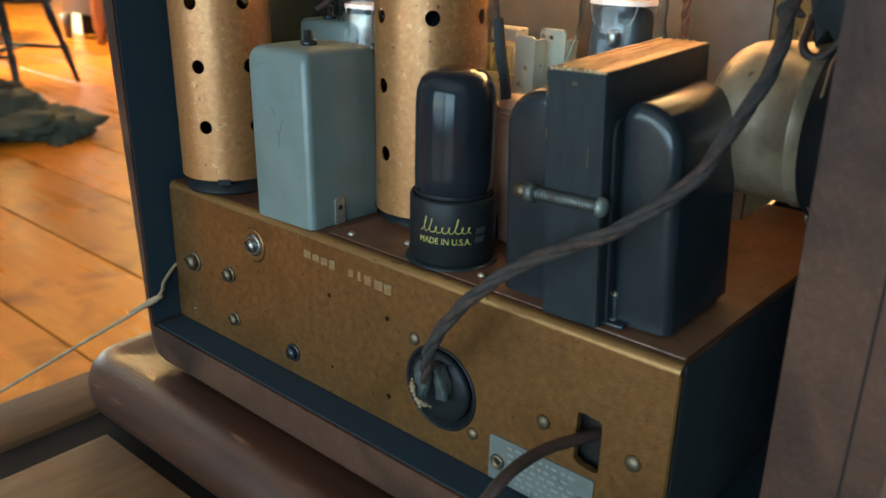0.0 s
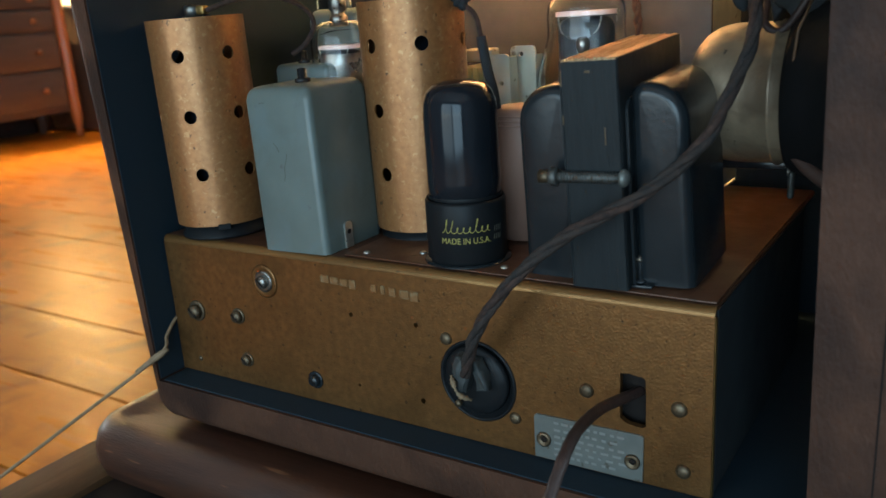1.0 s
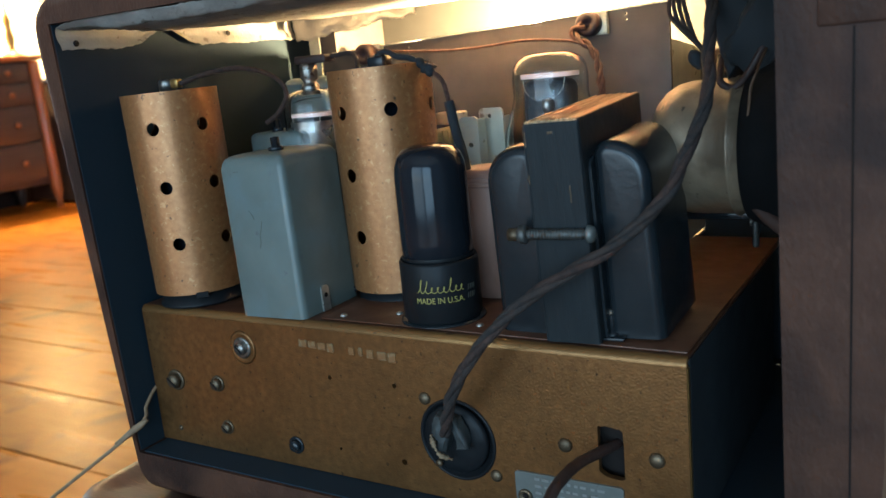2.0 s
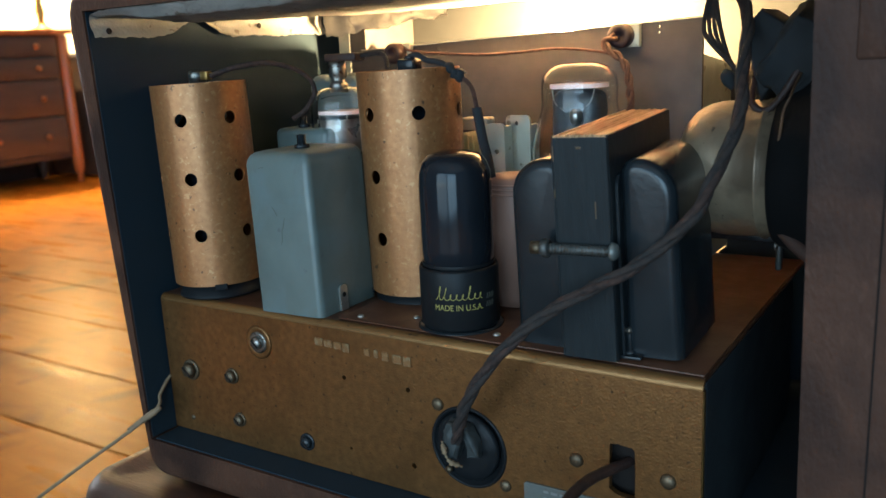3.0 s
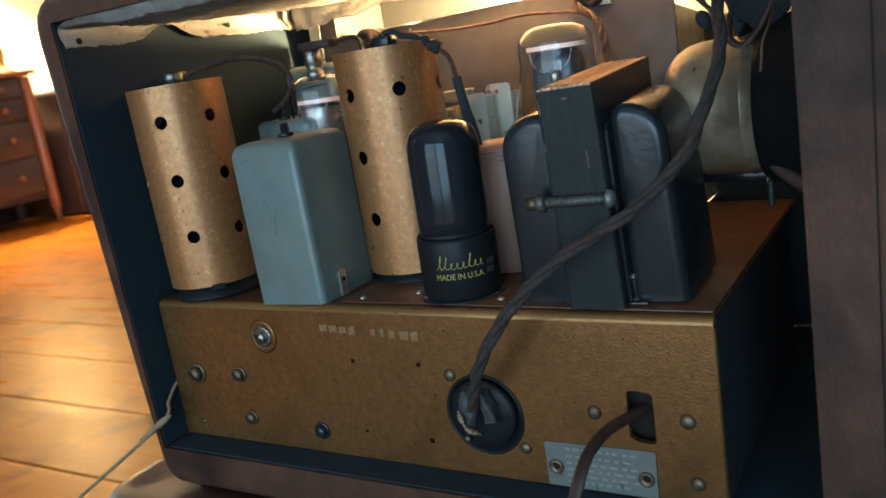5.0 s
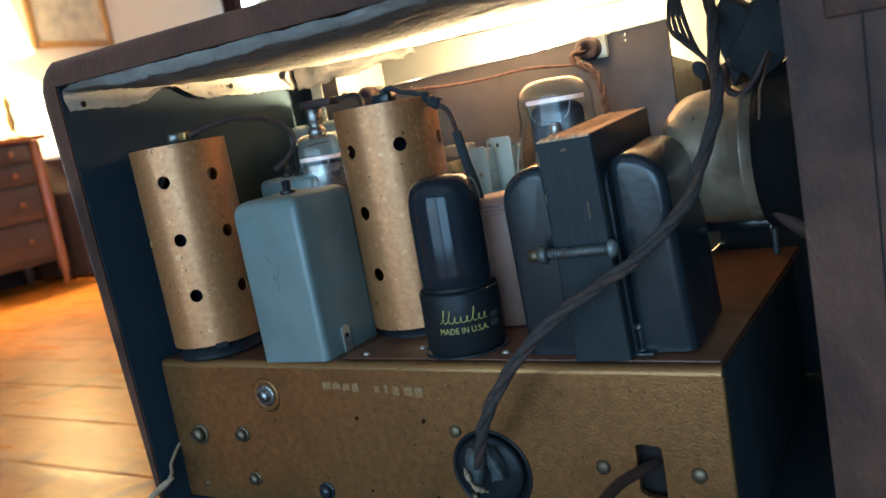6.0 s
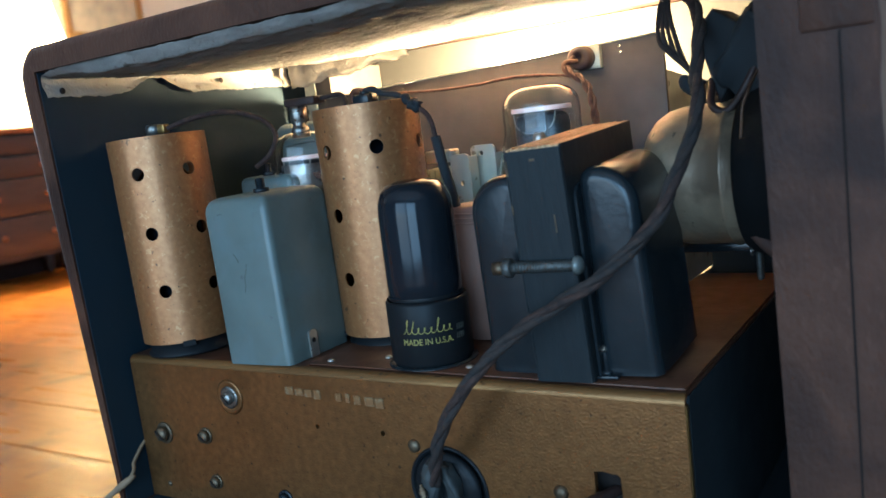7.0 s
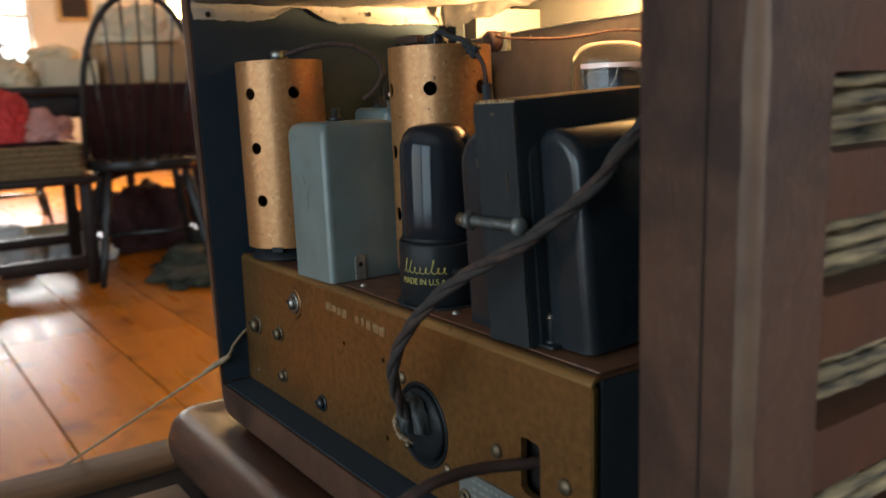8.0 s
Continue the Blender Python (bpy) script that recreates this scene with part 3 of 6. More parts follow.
# the black void low behind the chassis is put in as dark lining
part("lining", boxed((-0.0850, Y1 - 0.0165, 0.5335), (X1 - 0.021, Y1 - 0.0146, 0.6640)), INSIDE, radio, "lower lining, dark colour standing for the shaded void")
part("lining", boxed((-0.0850, Y1 - 0.0165, 0.6642), (X1 - 0.021, Y1 - 0.0146, 0.7446)), LINER, radio, "pale front lining behind the dial")
baffle = holed([(0.0124, 0.533), (Y1 - 0.017, 0.533), (Y1 - 0.017, 0.7446), (0.0124, 0.7446)], [ring(0.071, 0.6675, 0.054, 32)], 0.2200, 0.2290, "x")
part("baffle", baffle, SHADE_BLACK, radio, "dark speaker board")
bm = bmesh.new()
rows = []
for i in range(81):
    z = 0.5300 + 0.2080 * i / 80
    wide = 0.5 + 0.35 * noise.noise((z * 60, 0.2, 0)) + 0.15 * noise.noise((z * 240, 0.9, 0))
    rows.append([bm.verts.new((X1 - 0.0045 + 0.00462 * math.sin(a), Y0 + 0.0045 - 0.00462 * math.cos(a), z)) for a in (radians(45 + f * 44 * min(1, 0.55 + wide * 0.5)) for f in (-1, -0.6, -0.2, 0.2, 0.6, 1))])
for a, b in zip(rows, rows[1:]):
    for k in range(5):
        bm.faces.new((a[k], a[k + 1], b[k + 1], b[k]))
# worn strip whose pale colour also carries the rounded edge's highlight
part("worn_edge", soften(bm, 80), WORN, radio, "rubbed corner wood, edge highlight also in its pale colour")
for k, w in enumerate((0.003, 0.0022, 0.0034, 0.0018, 0.0028, 0.0036, 0.0024)):
    part("stamp_mark", boxed((0.0760 + 0.0042 * k, Y0 - 0.0003, 0.7478), (0.0760 + 0.0042 * k + w, Y0 + 0.0001, 0.7488)), WORN, radio, "faint rubbed ink stamp, unreadable")
part("hinge_patch", boxed((0.2290, Y0 - 0.0012, 0.7100), (0.2460, Y0 + 0.001, 0.7330), 0.0008), CABINET, radio, "worn rectangular patch where a clip sat")
part("batten", boxed((0.2376, Y0 - 0.0003, 0.5300), (0.2382, Y0 + 0.001, 0.7095)), EBONY, radio, "dark scored line down the rear edge")

# crumpled insulation paper under the top and down the side wall
rng = random.Random(4)
bm = bmesh.new()
nx, ny = 170, 90
grid = []


def crumple(x, y):
    """Folds and creases of old paper, coarse and fine."""
    z = 0.0011 * noise.noise((x * 22, y * 30, 0.3)) + 0.0008 * abs(noise.noise((x * 80, y * 110, 1.7))) + 0.0006 * noise.noise((x * 60, y * 260, 2.9))
    return z + 0.0006 * abs(noise.noise((x * 300, y * 380, 5.1))) + 0.00025 * noise.noise((x * 900, y * 900, 8.2))


for i in range(nx + 1):
    row = []
    for j in range(ny + 1):
        u, v = i / nx, j / ny
        x, y = -0.0915 + 0.306 * u, -0.0152 + 0.163 * v ** 1.4
        f, g = min(1, max(0, (y + 0.0152) / 0.0045)), min(1, max(0, (y + 0.0110) / 0.020))
        dip = (0.0050 * f + 0.0020 * g * g * (3 - 2 * g)) * (1 - 0.72 * max(0, (y - 0.007) / 0.141)) * (0.80 + 0.25 * math.sin(5 * u + 0.6)) * min(1, 0.30 + 7 * u)
        corner = 0.0014 * max(0, 1 - u / 0.05) ** 2
        z = 0.7431 - dip - corner + crumple(x, y)
        if j < 3:
            y += 0.0011 * noise.noise((x * 60, 0.2, 4.1)) + 0.0006 * noise.noise((x * 320, 0.7, 1.1))
        row.append(bm.verts.new((x, y, min(z, 0.7433))))
    grid.append(row)
for i in range(nx):
    for j in range(ny):
        bm.faces.new((grid[i][j], grid[i + 1][j], grid[i + 1][j + 1], grid[i][j + 1]))
down = []
for j in range(ny + 1):
    y = grid[0][j].co.y
    d = 0.0112 + 0.0016 * noise.noise((y * 45, 3.3, 0)) + 0.0008 * noise.noise((y * 260, 1.3, 0)) + 0.0005 * noise.noise((y * 700, 2.3, 0))
    d -= 0.0075 * math.exp(-((y - 0.047) / 0.013) ** 2)
    top = grid[0][j].co
    rows = [grid[0][j]]
    for k in range(1, 9):
        f = k / 8
        bulge = 0.0016 * math.sin(math.pi * min(1, f * 1.3)) if f < 0.77 else 0
        rows.append(bm.verts.new((-0.0915 - bulge * 0.7 + 0.0016 * f * f + 0.5 * crumple(y, top.z - d * f), y, top.z + (0.7425 - d - top.z) * f)))
    down.append(rows)
for a, b in zip(down, down[1:]):
    for k in range(8):
        bm.faces.new((a[k], a[k + 1], b[k + 1], b[k]))
bmesh.ops.solidify(bm, geom=list(bm.faces), thickness=0.0007)
for f in bm.faces:
    f.smooth = True
paper = thing("insulation_sheet", "crumpled grey-white insulation paper under the cabinet top", "insulation sheet", (0.06, 0.06, 0.73))
part("sheet", bm, PAPER, paper)
# torn flap hanging from the sheet's inner end
bm = bmesh.new()
cols = []
for i in range(41):
    x = -0.0860 + 0.088 * i / 40
    low = 0.7285 + 0.0085 * (x + 0.086) / 0.088 + 0.0022 * noise.noise((x * 120, 0.4, 0.9)) + 0.0010 * noise.noise((x * 500, 0.1, 2.2))
    cols.append([bm.verts.new((x, 0.1415 + 0.0012 * noise.noise((x * 90, k * 0.8, 3.3)) + 0.0004 * k, 0.7428 + (low - 0.7428) * k / 6)) for k in range(7)])
for a, b in zip(cols, cols[1:]):
    for k in range(6):
        bm.faces.new((a[k], b[k], b[k + 1], a[k + 1]))
bmesh.ops.solidify(bm, geom=list(bm.faces), thickness=0.0006)
part("torn_flap", soften(bm, 80), PAPER, paper, "ragged torn flap of the paper")
for y in (-0.0068, 0.0915):
    part("tack_hole", lathe([(0.0015, 0), (0.0015, 0.0003)], pose(-0.0901, y, 0.7342 if y < 0 else 0.7365, 0, 90, 0), 12), EBONY, paper, "dark tack hole")

# ---- chassis ----
CZ = 0.6055
chassis = thing("radio_chassis", "gold-bronze painted steel radio chassis, worn and riveted", "chassis", (0.05, 0.07, 0.5335))
PX0, PX1 = -0.0865, 0.1862
sq = [(0.1529, 0.5585), (0.1548, 0.5571), (0.1563, 0.5566), (0.1612, 0.5562), (0.1627, 0.5569), (0.1628, 0.5680), (0.1626, 0.5752), (0.1614, 0.5764), (0.1606, 0.5762), (0.1562, 0.5768), (0.1531, 0.5763), (0.1530, 0.5690)]
rear_plate = holed([(PX0, 0.5338), (PX1, 0.5338), (PX1, CZ - 0.0031), (PX0, CZ - 0.0031)], [ring(0.0928, 0.5613, 0.0176, 36), sq] + [ring(x, z, r, 10) for x, z, r in
                   ((0.0302, 0.5805, 0.0011), (0.0643, 0.5808, 0.0011), (0.0312, 0.5470, 0.0008), (0.0652, 0.5465, 0.0013))], 0.0, 0.0026, "y")
part("rear_plate", rear_plate, GOLD, chassis)
part("deck", boxed((PX0 + 0.0003, 0.0031, CZ - 0.0014), (PX1 - 0.0003, 0.178, CZ)), DECK, chassis, "brown lacquered deck")
arc = [radians(90 * k / 8) for k in range(9)]
bend = [(0.0030 - 0.0030 * math.cos(t), CZ - 0.0030 + 0.0030 * math.sin(t)) for t in arc] + [(0.0030 - 0.0016 * math.cos(t), CZ - 0.0030 + 0.0016 * math.sin(t)) for t in reversed(arc)]
part("bent_edge", prism(bend, PX0, PX1, "x"), LIT_BEND, chassis, "gold bend along the top edge, highlight in its colour")
part("raised_deck", boxed((0.0262, 0.0042, CZ + 0.0002), (0.1855, 0.177, CZ + 0.0010), 0.0004), DECK, chassis, "brown lacquered raised deck plate")
# the right side's shade is put in as black, the left stays gold
part("side_plate", boxed((PX1 - 0.0014, 0.0047, 0.534), (PX1, 0.150, CZ - 0.0016)), SHADE_BLACK, chassis, "right side of the chassis, black standing for shade")
part("side_plate", boxed((PX0, 0.0047, 0.534), (PX0 + 0.0014, 0.150, CZ - 0.0016)), GOLD, chassis)
part("bare_edge", boxed((PX1 + 0.0001, 0.0002, 0.5345), (PX1 + 0.0005, 0.0024, CZ - 0.0034), 0.00015, 1), BRASS, chassis, "rubbed bright edge of the plate")
part("front_plate", boxed((PX0 + 0.0015, 0.1486, 0.534), (PX1 - 0.0015, 0.150, CZ - 0.0016)), GOLD, chassis)


def rivet(x, z, r, mat=DULL):
    part("rivet", lathe([(r, 0), (r * 0.95, r * 0.25), (r * 0.7, r * 0.5), (r * 0.3, r * 0.62), (0, r * 0.64)], pose(x, 0.0001, z, 90, 0, 0), 16), mat, chassis)


for x, z, r in ((0.0790, 0.5774, 0.0028), (0.1094, 0.5485, 0.0026), (0.1400, 0.5668, 0.0029), (0.1748, 0.5666, 0.0030), (0.1765, 0.5425, 0.0028), (-0.0724, 0.5413, 0.0014)):
    rivet(x, z, r)


for x, y in ((0.0588, 0.0174), (0.1010, 0.0120), (0.0350, 0.0090)):
    part("rivet", lathe([(0.0017, CZ + 0.0009), (0.0016, CZ + 0.0014), (0.0009, CZ + 0.0019), (0, CZ + 0.0020)], pose(x, y, 0), 12), TIN, chassis, "bright deck rivet")


def screw(x, z, r, washer=0.0, mat=STEEL, hexed=False):
    bolt = part("screw", lathe([(r, 0), (r, r * 0.45), (r * 0.8, r * 0.75), (0, r * 0.8)], pose(x, -0.0008, z, 90, 0, 0), 6 if hexed else 16), mat, chassis)
    if washer:
        part("washer", lathe([(washer, 0), (washer, 0.0007), (washer * 0.8, 0.0008)], pose(x, 0.0, z, 90, 0, 0), 20), mat, bolt)
    part("slot", boxed((x - r * 0.8, -0.0009 - r * 0.84, z - r * 0.12), (x + r * 0.8, -0.0009 - r * 0.74, z + r * 0.12), turn=Matrix.Translation((x, 0, z)) @ Matrix.Rotation(0.7, 4, "Y") @ Matrix.Translation((-x, 0, -z))), EBONY, bolt)


screw(-0.0200, 0.5895, 0.0031, 0.0052)
screw(-0.0693, 0.5678, 0.0040, 0.0054, DULL, True)
screw(-0.0402, 0.5693, 0.0031, 0.0040, DULL)
screw(-0.0378, 0.5470, 0.0028, 0.0036, DULL)
screw(0.0054, 0.5447, 0.0029, 0.0042, BLACK)
part("dimple", lathe([(0.0085, 0), (0.0072, 0.0009), (0.0060, 0.0004)], pose(-0.0200, 0.0002, 0.5895, 90, 0, 0), 28), GOLD, chassis, "pressed ring round a screw")
# illegible stencilled model line
rs = random.Random(5)
for x, w in ((0.0150, 0.0046), (0.0205, 0.0044), (0.0258, 0.0042), (0.0308, 0.0036), (0.0425, 0.0030), (0.0478, 0.0020), (0.0520, 0.0034), (0.0575, 0.0046), (0.0628, 0.0040)):
    z = 0.5955 - 0.002 * (x - 0.0135) / 0.05
    bm = boxed((x, -0.0002, z - 0.0023 + rs.uniform(0, 0.0006)), (x + w, 0.0001, z + 0.0023 - rs.uniform(0, 0.0008)), 0.0004, 1)
    part("stencil_mark", bm, STENCIL, chassis, "worn pale stencil mark")
# maker's plate
plate = part("maker_plate", prism([(0.1181, 0.5345), (0.1617, 0.5345), (0.1621, 0.5526), (0.1612, 0.5535), (0.1190, 0.5530), (0.1181, 0.5521)], -0.0009, -0.0001, "y"), LABEL, chassis, "embossed aluminium label, unreadable")
rr = random.Random(7)
for row, z in enumerate((0.5508, 0.5478, 0.5450, 0.5424, 0.5398, 0.5372)):
    x = 0.1265
    while x < 0.153:
        w = rr.uniform(0.0012, 0.0036)
        part("embossed_mark", boxed((x, -0.0011, z - 0.0005), (x + w, -0.0008, z + 0.0005)), LABEL_INK, plate)
        x += w + rr.uniform(0.0009, 0.0022)
for x, z in ((0.1222, 0.5428), (0.1580, 0.5422)):
    part("eyelet", lathe([(0.0030, 0), (0.0030, 0.0008), (0.0022, 0.0013), (0.0014, 0.0002)], pose(x, -0.0009, z, 90, 0, 0), 18), DULL, plate)
    part("eyelet_hole", lathe([(0.0012, 0), (0.0012, 0.0005)], pose(x, -0.0009, z, 90, 0, 0), 14), EBONY, plate)

# added black sheet stands for the dark inside the square opening
part("hole_backing", boxed((0.1500, 0.0062, 0.5540), (0.1655, 0.0074, 0.5790)), EBONY, chassis, "black sheet added behind the opening for its dark")
# speaker plug in its round socket
plug = thing("speaker_plug", "black round plug in a socket on the chassis", "plug", (0.0928, -0.002, 0.5613))
part("socket_cup", lathe([(0.0175, -0.0012), (0.0176, 0.0002), (0.0169, 0.0009), (0.0161, 0.0002), (0.0158, -0.0022), (0.0, -0.0026)], pose(0.0928, 0.0, 0.5613, 90, 0, 0), 44, cap=False), BAKELITE, plug)
bm = lathe([(0.0146, -0.0024), (0.0147, -0.0006), (0.0140, 0.0006), (0.0100, 0.0012), (0.0, 0.0013)], pose(0.0918, 0.0, 0.5613, 90, 0, 0), 40)
for v in bm.verts:
    v.co.y += 0.0005 * noise.noise(v.co * 260)
part("plug_body", bm, BAKELITE, plug)
for lo, hi, turn in (((-0.0042, -0.0050, -0.0080), (0.0030, 0.0030, 0.0070), 14), ((-0.0016, -0.0042, -0.0070), (0.0034, 0.0020, 0.0078), -16)):
    bm = boxed(lo, hi, 0.0012, 2, pose(0.0895 if turn > 0 else 0.0955, -0.0030, 0.5665, 0, turn, 0))
    bmesh.ops.subdivide_edges(bm, edges=bm.edges, cuts=3, use_grid_fill=True)
    for v in bm.verts:
        v.co += 0.0020 * noise.noise_vector(v.co * 170) + 0.0010 * noise.noise_vector(v.co * 480)
    part("cord_clamp", soften(bm, 60), SHELL, plug, "ragged dark cord clamp")
part("frayed_end", sweep(spline([(0.0850, -0.0072, 0.5652), (0.0868, -0.0090, 0.5634), (0.0882, -0.0096, 0.5606), (0.0896, -0.0082, 0.5576), (0.0922, -0.0046, 0.5548)], 6), [0.0011 - 0.0004 * math.cos(k * 0.5) - 0.00025 * (k % 3) for k in range(25)], 6), STRING, plug, "frayed tan wire end")
part("pin", lathe([(0.0015, 0), (0.0015, 0.0018), (0, 0.0022)], pose(0.0843, -0.001, 0.5506, 90, 0, 0), 12), DULL, plug)


# ---- shield cans ----
def shield_can(x, y, r, z0, z1, front, rows, name_label, lean, twist):
    """A perforated can; front: the angle of one column of holes, in degrees from +x."""
    can = thing("tube_shield", name_label, "tube shield", (x, y, z0), "gold tube shields")
    seam = radians(front) + radians(150)
    holes = [(radians(30 + 60 * k + twist * (rows[1] - z)) * r, z) for k in range(6) for z in rows]
    flat = holed([(0, z0), (2 * math.pi * r, z0), (2 * math.pi * r, z1), (0, z1)], [ring(a, z, 0.0031, 16) for a, z in holes], 0.0, 0.0006, "y")
    for k in range(1, 48):
        bmesh.ops.bisect_plane(flat, geom=list(flat.verts) + list(flat.edges) + list(flat.faces), plane_co=(2 * math.pi * r * k / 48, 0, 0), plane_no=(1, 0, 0))
    for v in flat.verts:
        a, d = seam + v.co.x / r, r - v.co.y
        v.co = Vector((x + d * math.cos(a), y + d * math.sin(a), v.co.z))
    bmesh.ops.remove_doubles(flat, verts=flat.verts, dist=1e-5)
    part("wall", soften(flat, 40), CAN, can)
    part("lid", lathe([(0, z1 - 0.0012), (0.0060, z1 - 0.0012), (r - 0.0022, z1 - 0.0034), (r - 0.0008, z1 - 0.0034)], pose(x, y, 0), 48, cap=False), BLACK, can, "dark recessed lid")
    part("inner_core", lathe([(r * 0.62, z0), (r * 0.62, z1 - 0.022), (r * 0.3, z1 - 0.012), (0, z1 - 0.012)], pose(x, y, 0), 24), TUBE_BLACK, can, "dark glass tube inside")
    # black ring fills the gap under the can, standing for its shade
    part("gap_ring", lathe([(r * 0.93, CZ + 0.0001), (r * 0.94, CZ + 0.0014), (r * 0.88, CZ + 0.0022), (r * 0.88, z0 + 0.0012)], pose(x, y, 0), 40), BAKELITE, can, "black ring standing for the dark gap below the can")
    for k in range(3):
        part("tab", boxed((-0.003, r * 0.97, z0 - 0.0020), (0.003, r * 1.015, z0 + 0.0008), 0.0003, 1, Matrix.Translation((x, y, 0)) @ Matrix.Rotation(radians(front - 70 + 120 * k), 4, "Z")), BAKELITE, can)
    foot = Matrix.Translation((x, y, CZ))
    can.matrix_world = foot @ pose(0, 0, 0, 0, lean, 0) @ foot.inverted() @ can.matrix_world
    return can


shield_can(-0.0620, 0.0200, 0.0226, 0.6125, 0.7085, -64, (0.6375, 0.6645, 0.6920), "tall gold-painted perforated tube shield with flaked paint", -1.2, 125)
shield_can(0.0380, 0.0530, 0.0234, 0.6105, 0.7105, -43.5, (0.6365, 0.6645, 0.6920), "tall gold-painted perforated tube shield beside the grey can", -0.8, 105)


def grid_cap(x, y, z, mat, label):
    cap = thing("grid_cap", label, "grid cap", (x, y, z))
    part("clip", lathe([(0.0042, 0), (0.0042, 0.0048), (0.0034, 0.0056), (0.0, 0.0056)], pose(x, y, z), 18), mat, cap)
    part("lug", boxed((x + 0.0035, y - 0.0018, z + 0.001), (x + 0.0085, y + 0.0018, z + 0.0052), 0.0006), BRASS, cap)
    return cap


c1 = grid_cap(-0.0640, 0.0200, 0.7086, STEEL, "bright metal grid cap clip on the shield can")
part("lead", sweep(spline([(-0.0555, 0.0200, 0.7115), (-0.046, 0.029, 0.7150), (-0.036, 0.042, 0.7160), (-0.028, 0.055, 0.7105), (-0.0255, 0.060, 0.7020), (-0.030, 0.058, 0.6930), (-0.037, 0.055, 0.6880)], 8), 0.0012, 8), RUST_CORD, c1, "thin braided lead")
c2 = thing("grid_cap", "dark square grid cap with a taped lead", "grid cap", (0.0405, 0.0490, 0.7090))
part("clip", boxed((0.0360, 0.0450, 0.7090), (0.0448, 0.0530, 0.7150), 0.0012, 2, None), BLACK, c2)
part("crown", lathe([(0.0026, 0.7150), (0.0022, 0.7162), (0, 0.7164)], pose(0.0405, 0.0490, 0), 10), BLACK, c2)
run = spline([(0.0405, 0.0490, 0.7158), (0.0440, 0.0495, 0.7166), (0.0490, 0.0505, 0.7140), (0.0550, 0.0515, 0.7128), (0.0595, 0.0515, 0.7105)], 8)
part("lead", sweep(run, [0.0013 + 0.0004 * noise.noise((p.x * 400, p.z * 400, 0)) for p in run], 8), FELT, c2, "lead wrapped in black tape")
run = spline([(0.0580, 0.0515, 0.7112), (0.0620, 0.0515, 0.7085), (0.0640, 0.0515, 0.7062), (0.0660, 0.0515, 0.7090)], 6)
part("tape_knot", sweep(run, [0.0012 + 0.0016 * abs(math.sin(0.5 + k * 0.55)) for k in range(len(run))], 9), FELT, c2, "lumpy black tape")
part("thin_lead", sweep(spline([(0.0640, 0.0515, 0.7066), (0.0684, 0.0515, 0.7042), (0.0711, 0.0515, 0.7002), (0.0727, 0.0515, 0.6922)], 7), 0.0010, 8), RUST_CORD, c2, "thin brown braided lead")
part("sleeve", sweep(spline([(0.0726, 0.0515, 0.6932), (0.0750, 0.0515, 0.6796), (0.0776, 0.0515, 0.6692), (0.0800, 0.0505, 0.6520), (0.0812, 0.0490, 0.6300), (0.0815, 0.0480, 0.6075)], 6), 0.0022, 10), FELT, c2, "thick dark rubber sleeve")

# ---- blue-grey transformer can ----
ifcan = thing("if_transformer_can", "square blue-grey enamelled metal can on the chassis", "transformer can", (0.001, 0.02, CZ))
bm = bmesh.new()
gx0, gx1, gy0, gy1, gz1 = -0.0180, 0.0196, 0.0010, 0.0410, 0.6790
loops = []
for inset, z in ((0, CZ + 0.0002), (0, gz1 - 0.006), (0.0006, gz1 - 0.0035), (0.0018, gz1 - 0.0016), (0.0036, gz1 - 0.0005), (0.0060, gz1)):
    loops.append([bm.verts.new((x, y, z)) for x, y in rounded(gx0 + inset, gy0 + inset, gx1 - inset, gy1 - inset, max(0.0032 - inset * 0.4, 0.001), 5)])
for a, b in zip(loops, loops[1:]):
    for i in range(len(a)):
        bm.faces.new((a[i], a[(i + 1) % len(a)], b[(i + 1) % len(a)], b[i]))
bm.faces.new(loops[-1])
part("shell", soften(bm, 50), GREY, ifcan)
part("trimmer_bolt", lathe([(0.0034, 0), (0.0034, 0.0018), (0.0020, 0.0020), (0.0020, 0.0060), (0, 0.0064)], pose(0.0035, 0.0170, gz1 - 0.0002), 8), BLACK, ifcan, "black threaded trimmer bolt")
part("clip", prism(rounded(0.0135, CZ + 0.0003, 0.0185, 0.6175, 0.0018, 4, "cd"), gx1 + 0.0001, gx1 + 0.0010, "x"), TIN, ifcan, "bent tin mounting clip")
part("clip_hole", lathe([(0.0011, 0), (0.0011, 0.0002)], pose(gx1 + 0.0010, 0.0160, 0.6130, 0, 90, 0), 12), EBONY, ifcan)
for run in (((0.0035, 0.6500), (0.0024, 0.6466), (0.0012, 0.6440), (0.0010, 0.6405), (0.0000, 0.6378)), ((-0.0034, 0.6548), (-0.0020, 0.6532), (-0.0008, 0.6508)), ((-0.0090, 0.6718), (-0.0072, 0.6722), (-0.0060, 0.6720))):
    part("scratch", sweep(spline([(x, gy0 - 0.00003, z) for x, z in run], 4), 0.00013, 5), FADED, ifcan, "fine dark scratch in the enamel")
foot = Matrix.Translation((0.0196, 0.02, CZ))
ifcan.matrix_world = foot @ pose(0, 0, 0, 0, -1.2, 0) @ foot.inverted() @ ifcan.matrix_world
ifcan2 = thing("if_transformer_can", "second square grey metal can behind the first", "transformer can", (-0.03, 0.075, CZ))
part("shell", boxed((-0.0520, 0.0560, CZ + 0.0002), (-0.0160, 0.0930, 0.6830), 0.0035, 4), GREY, ifcan2)
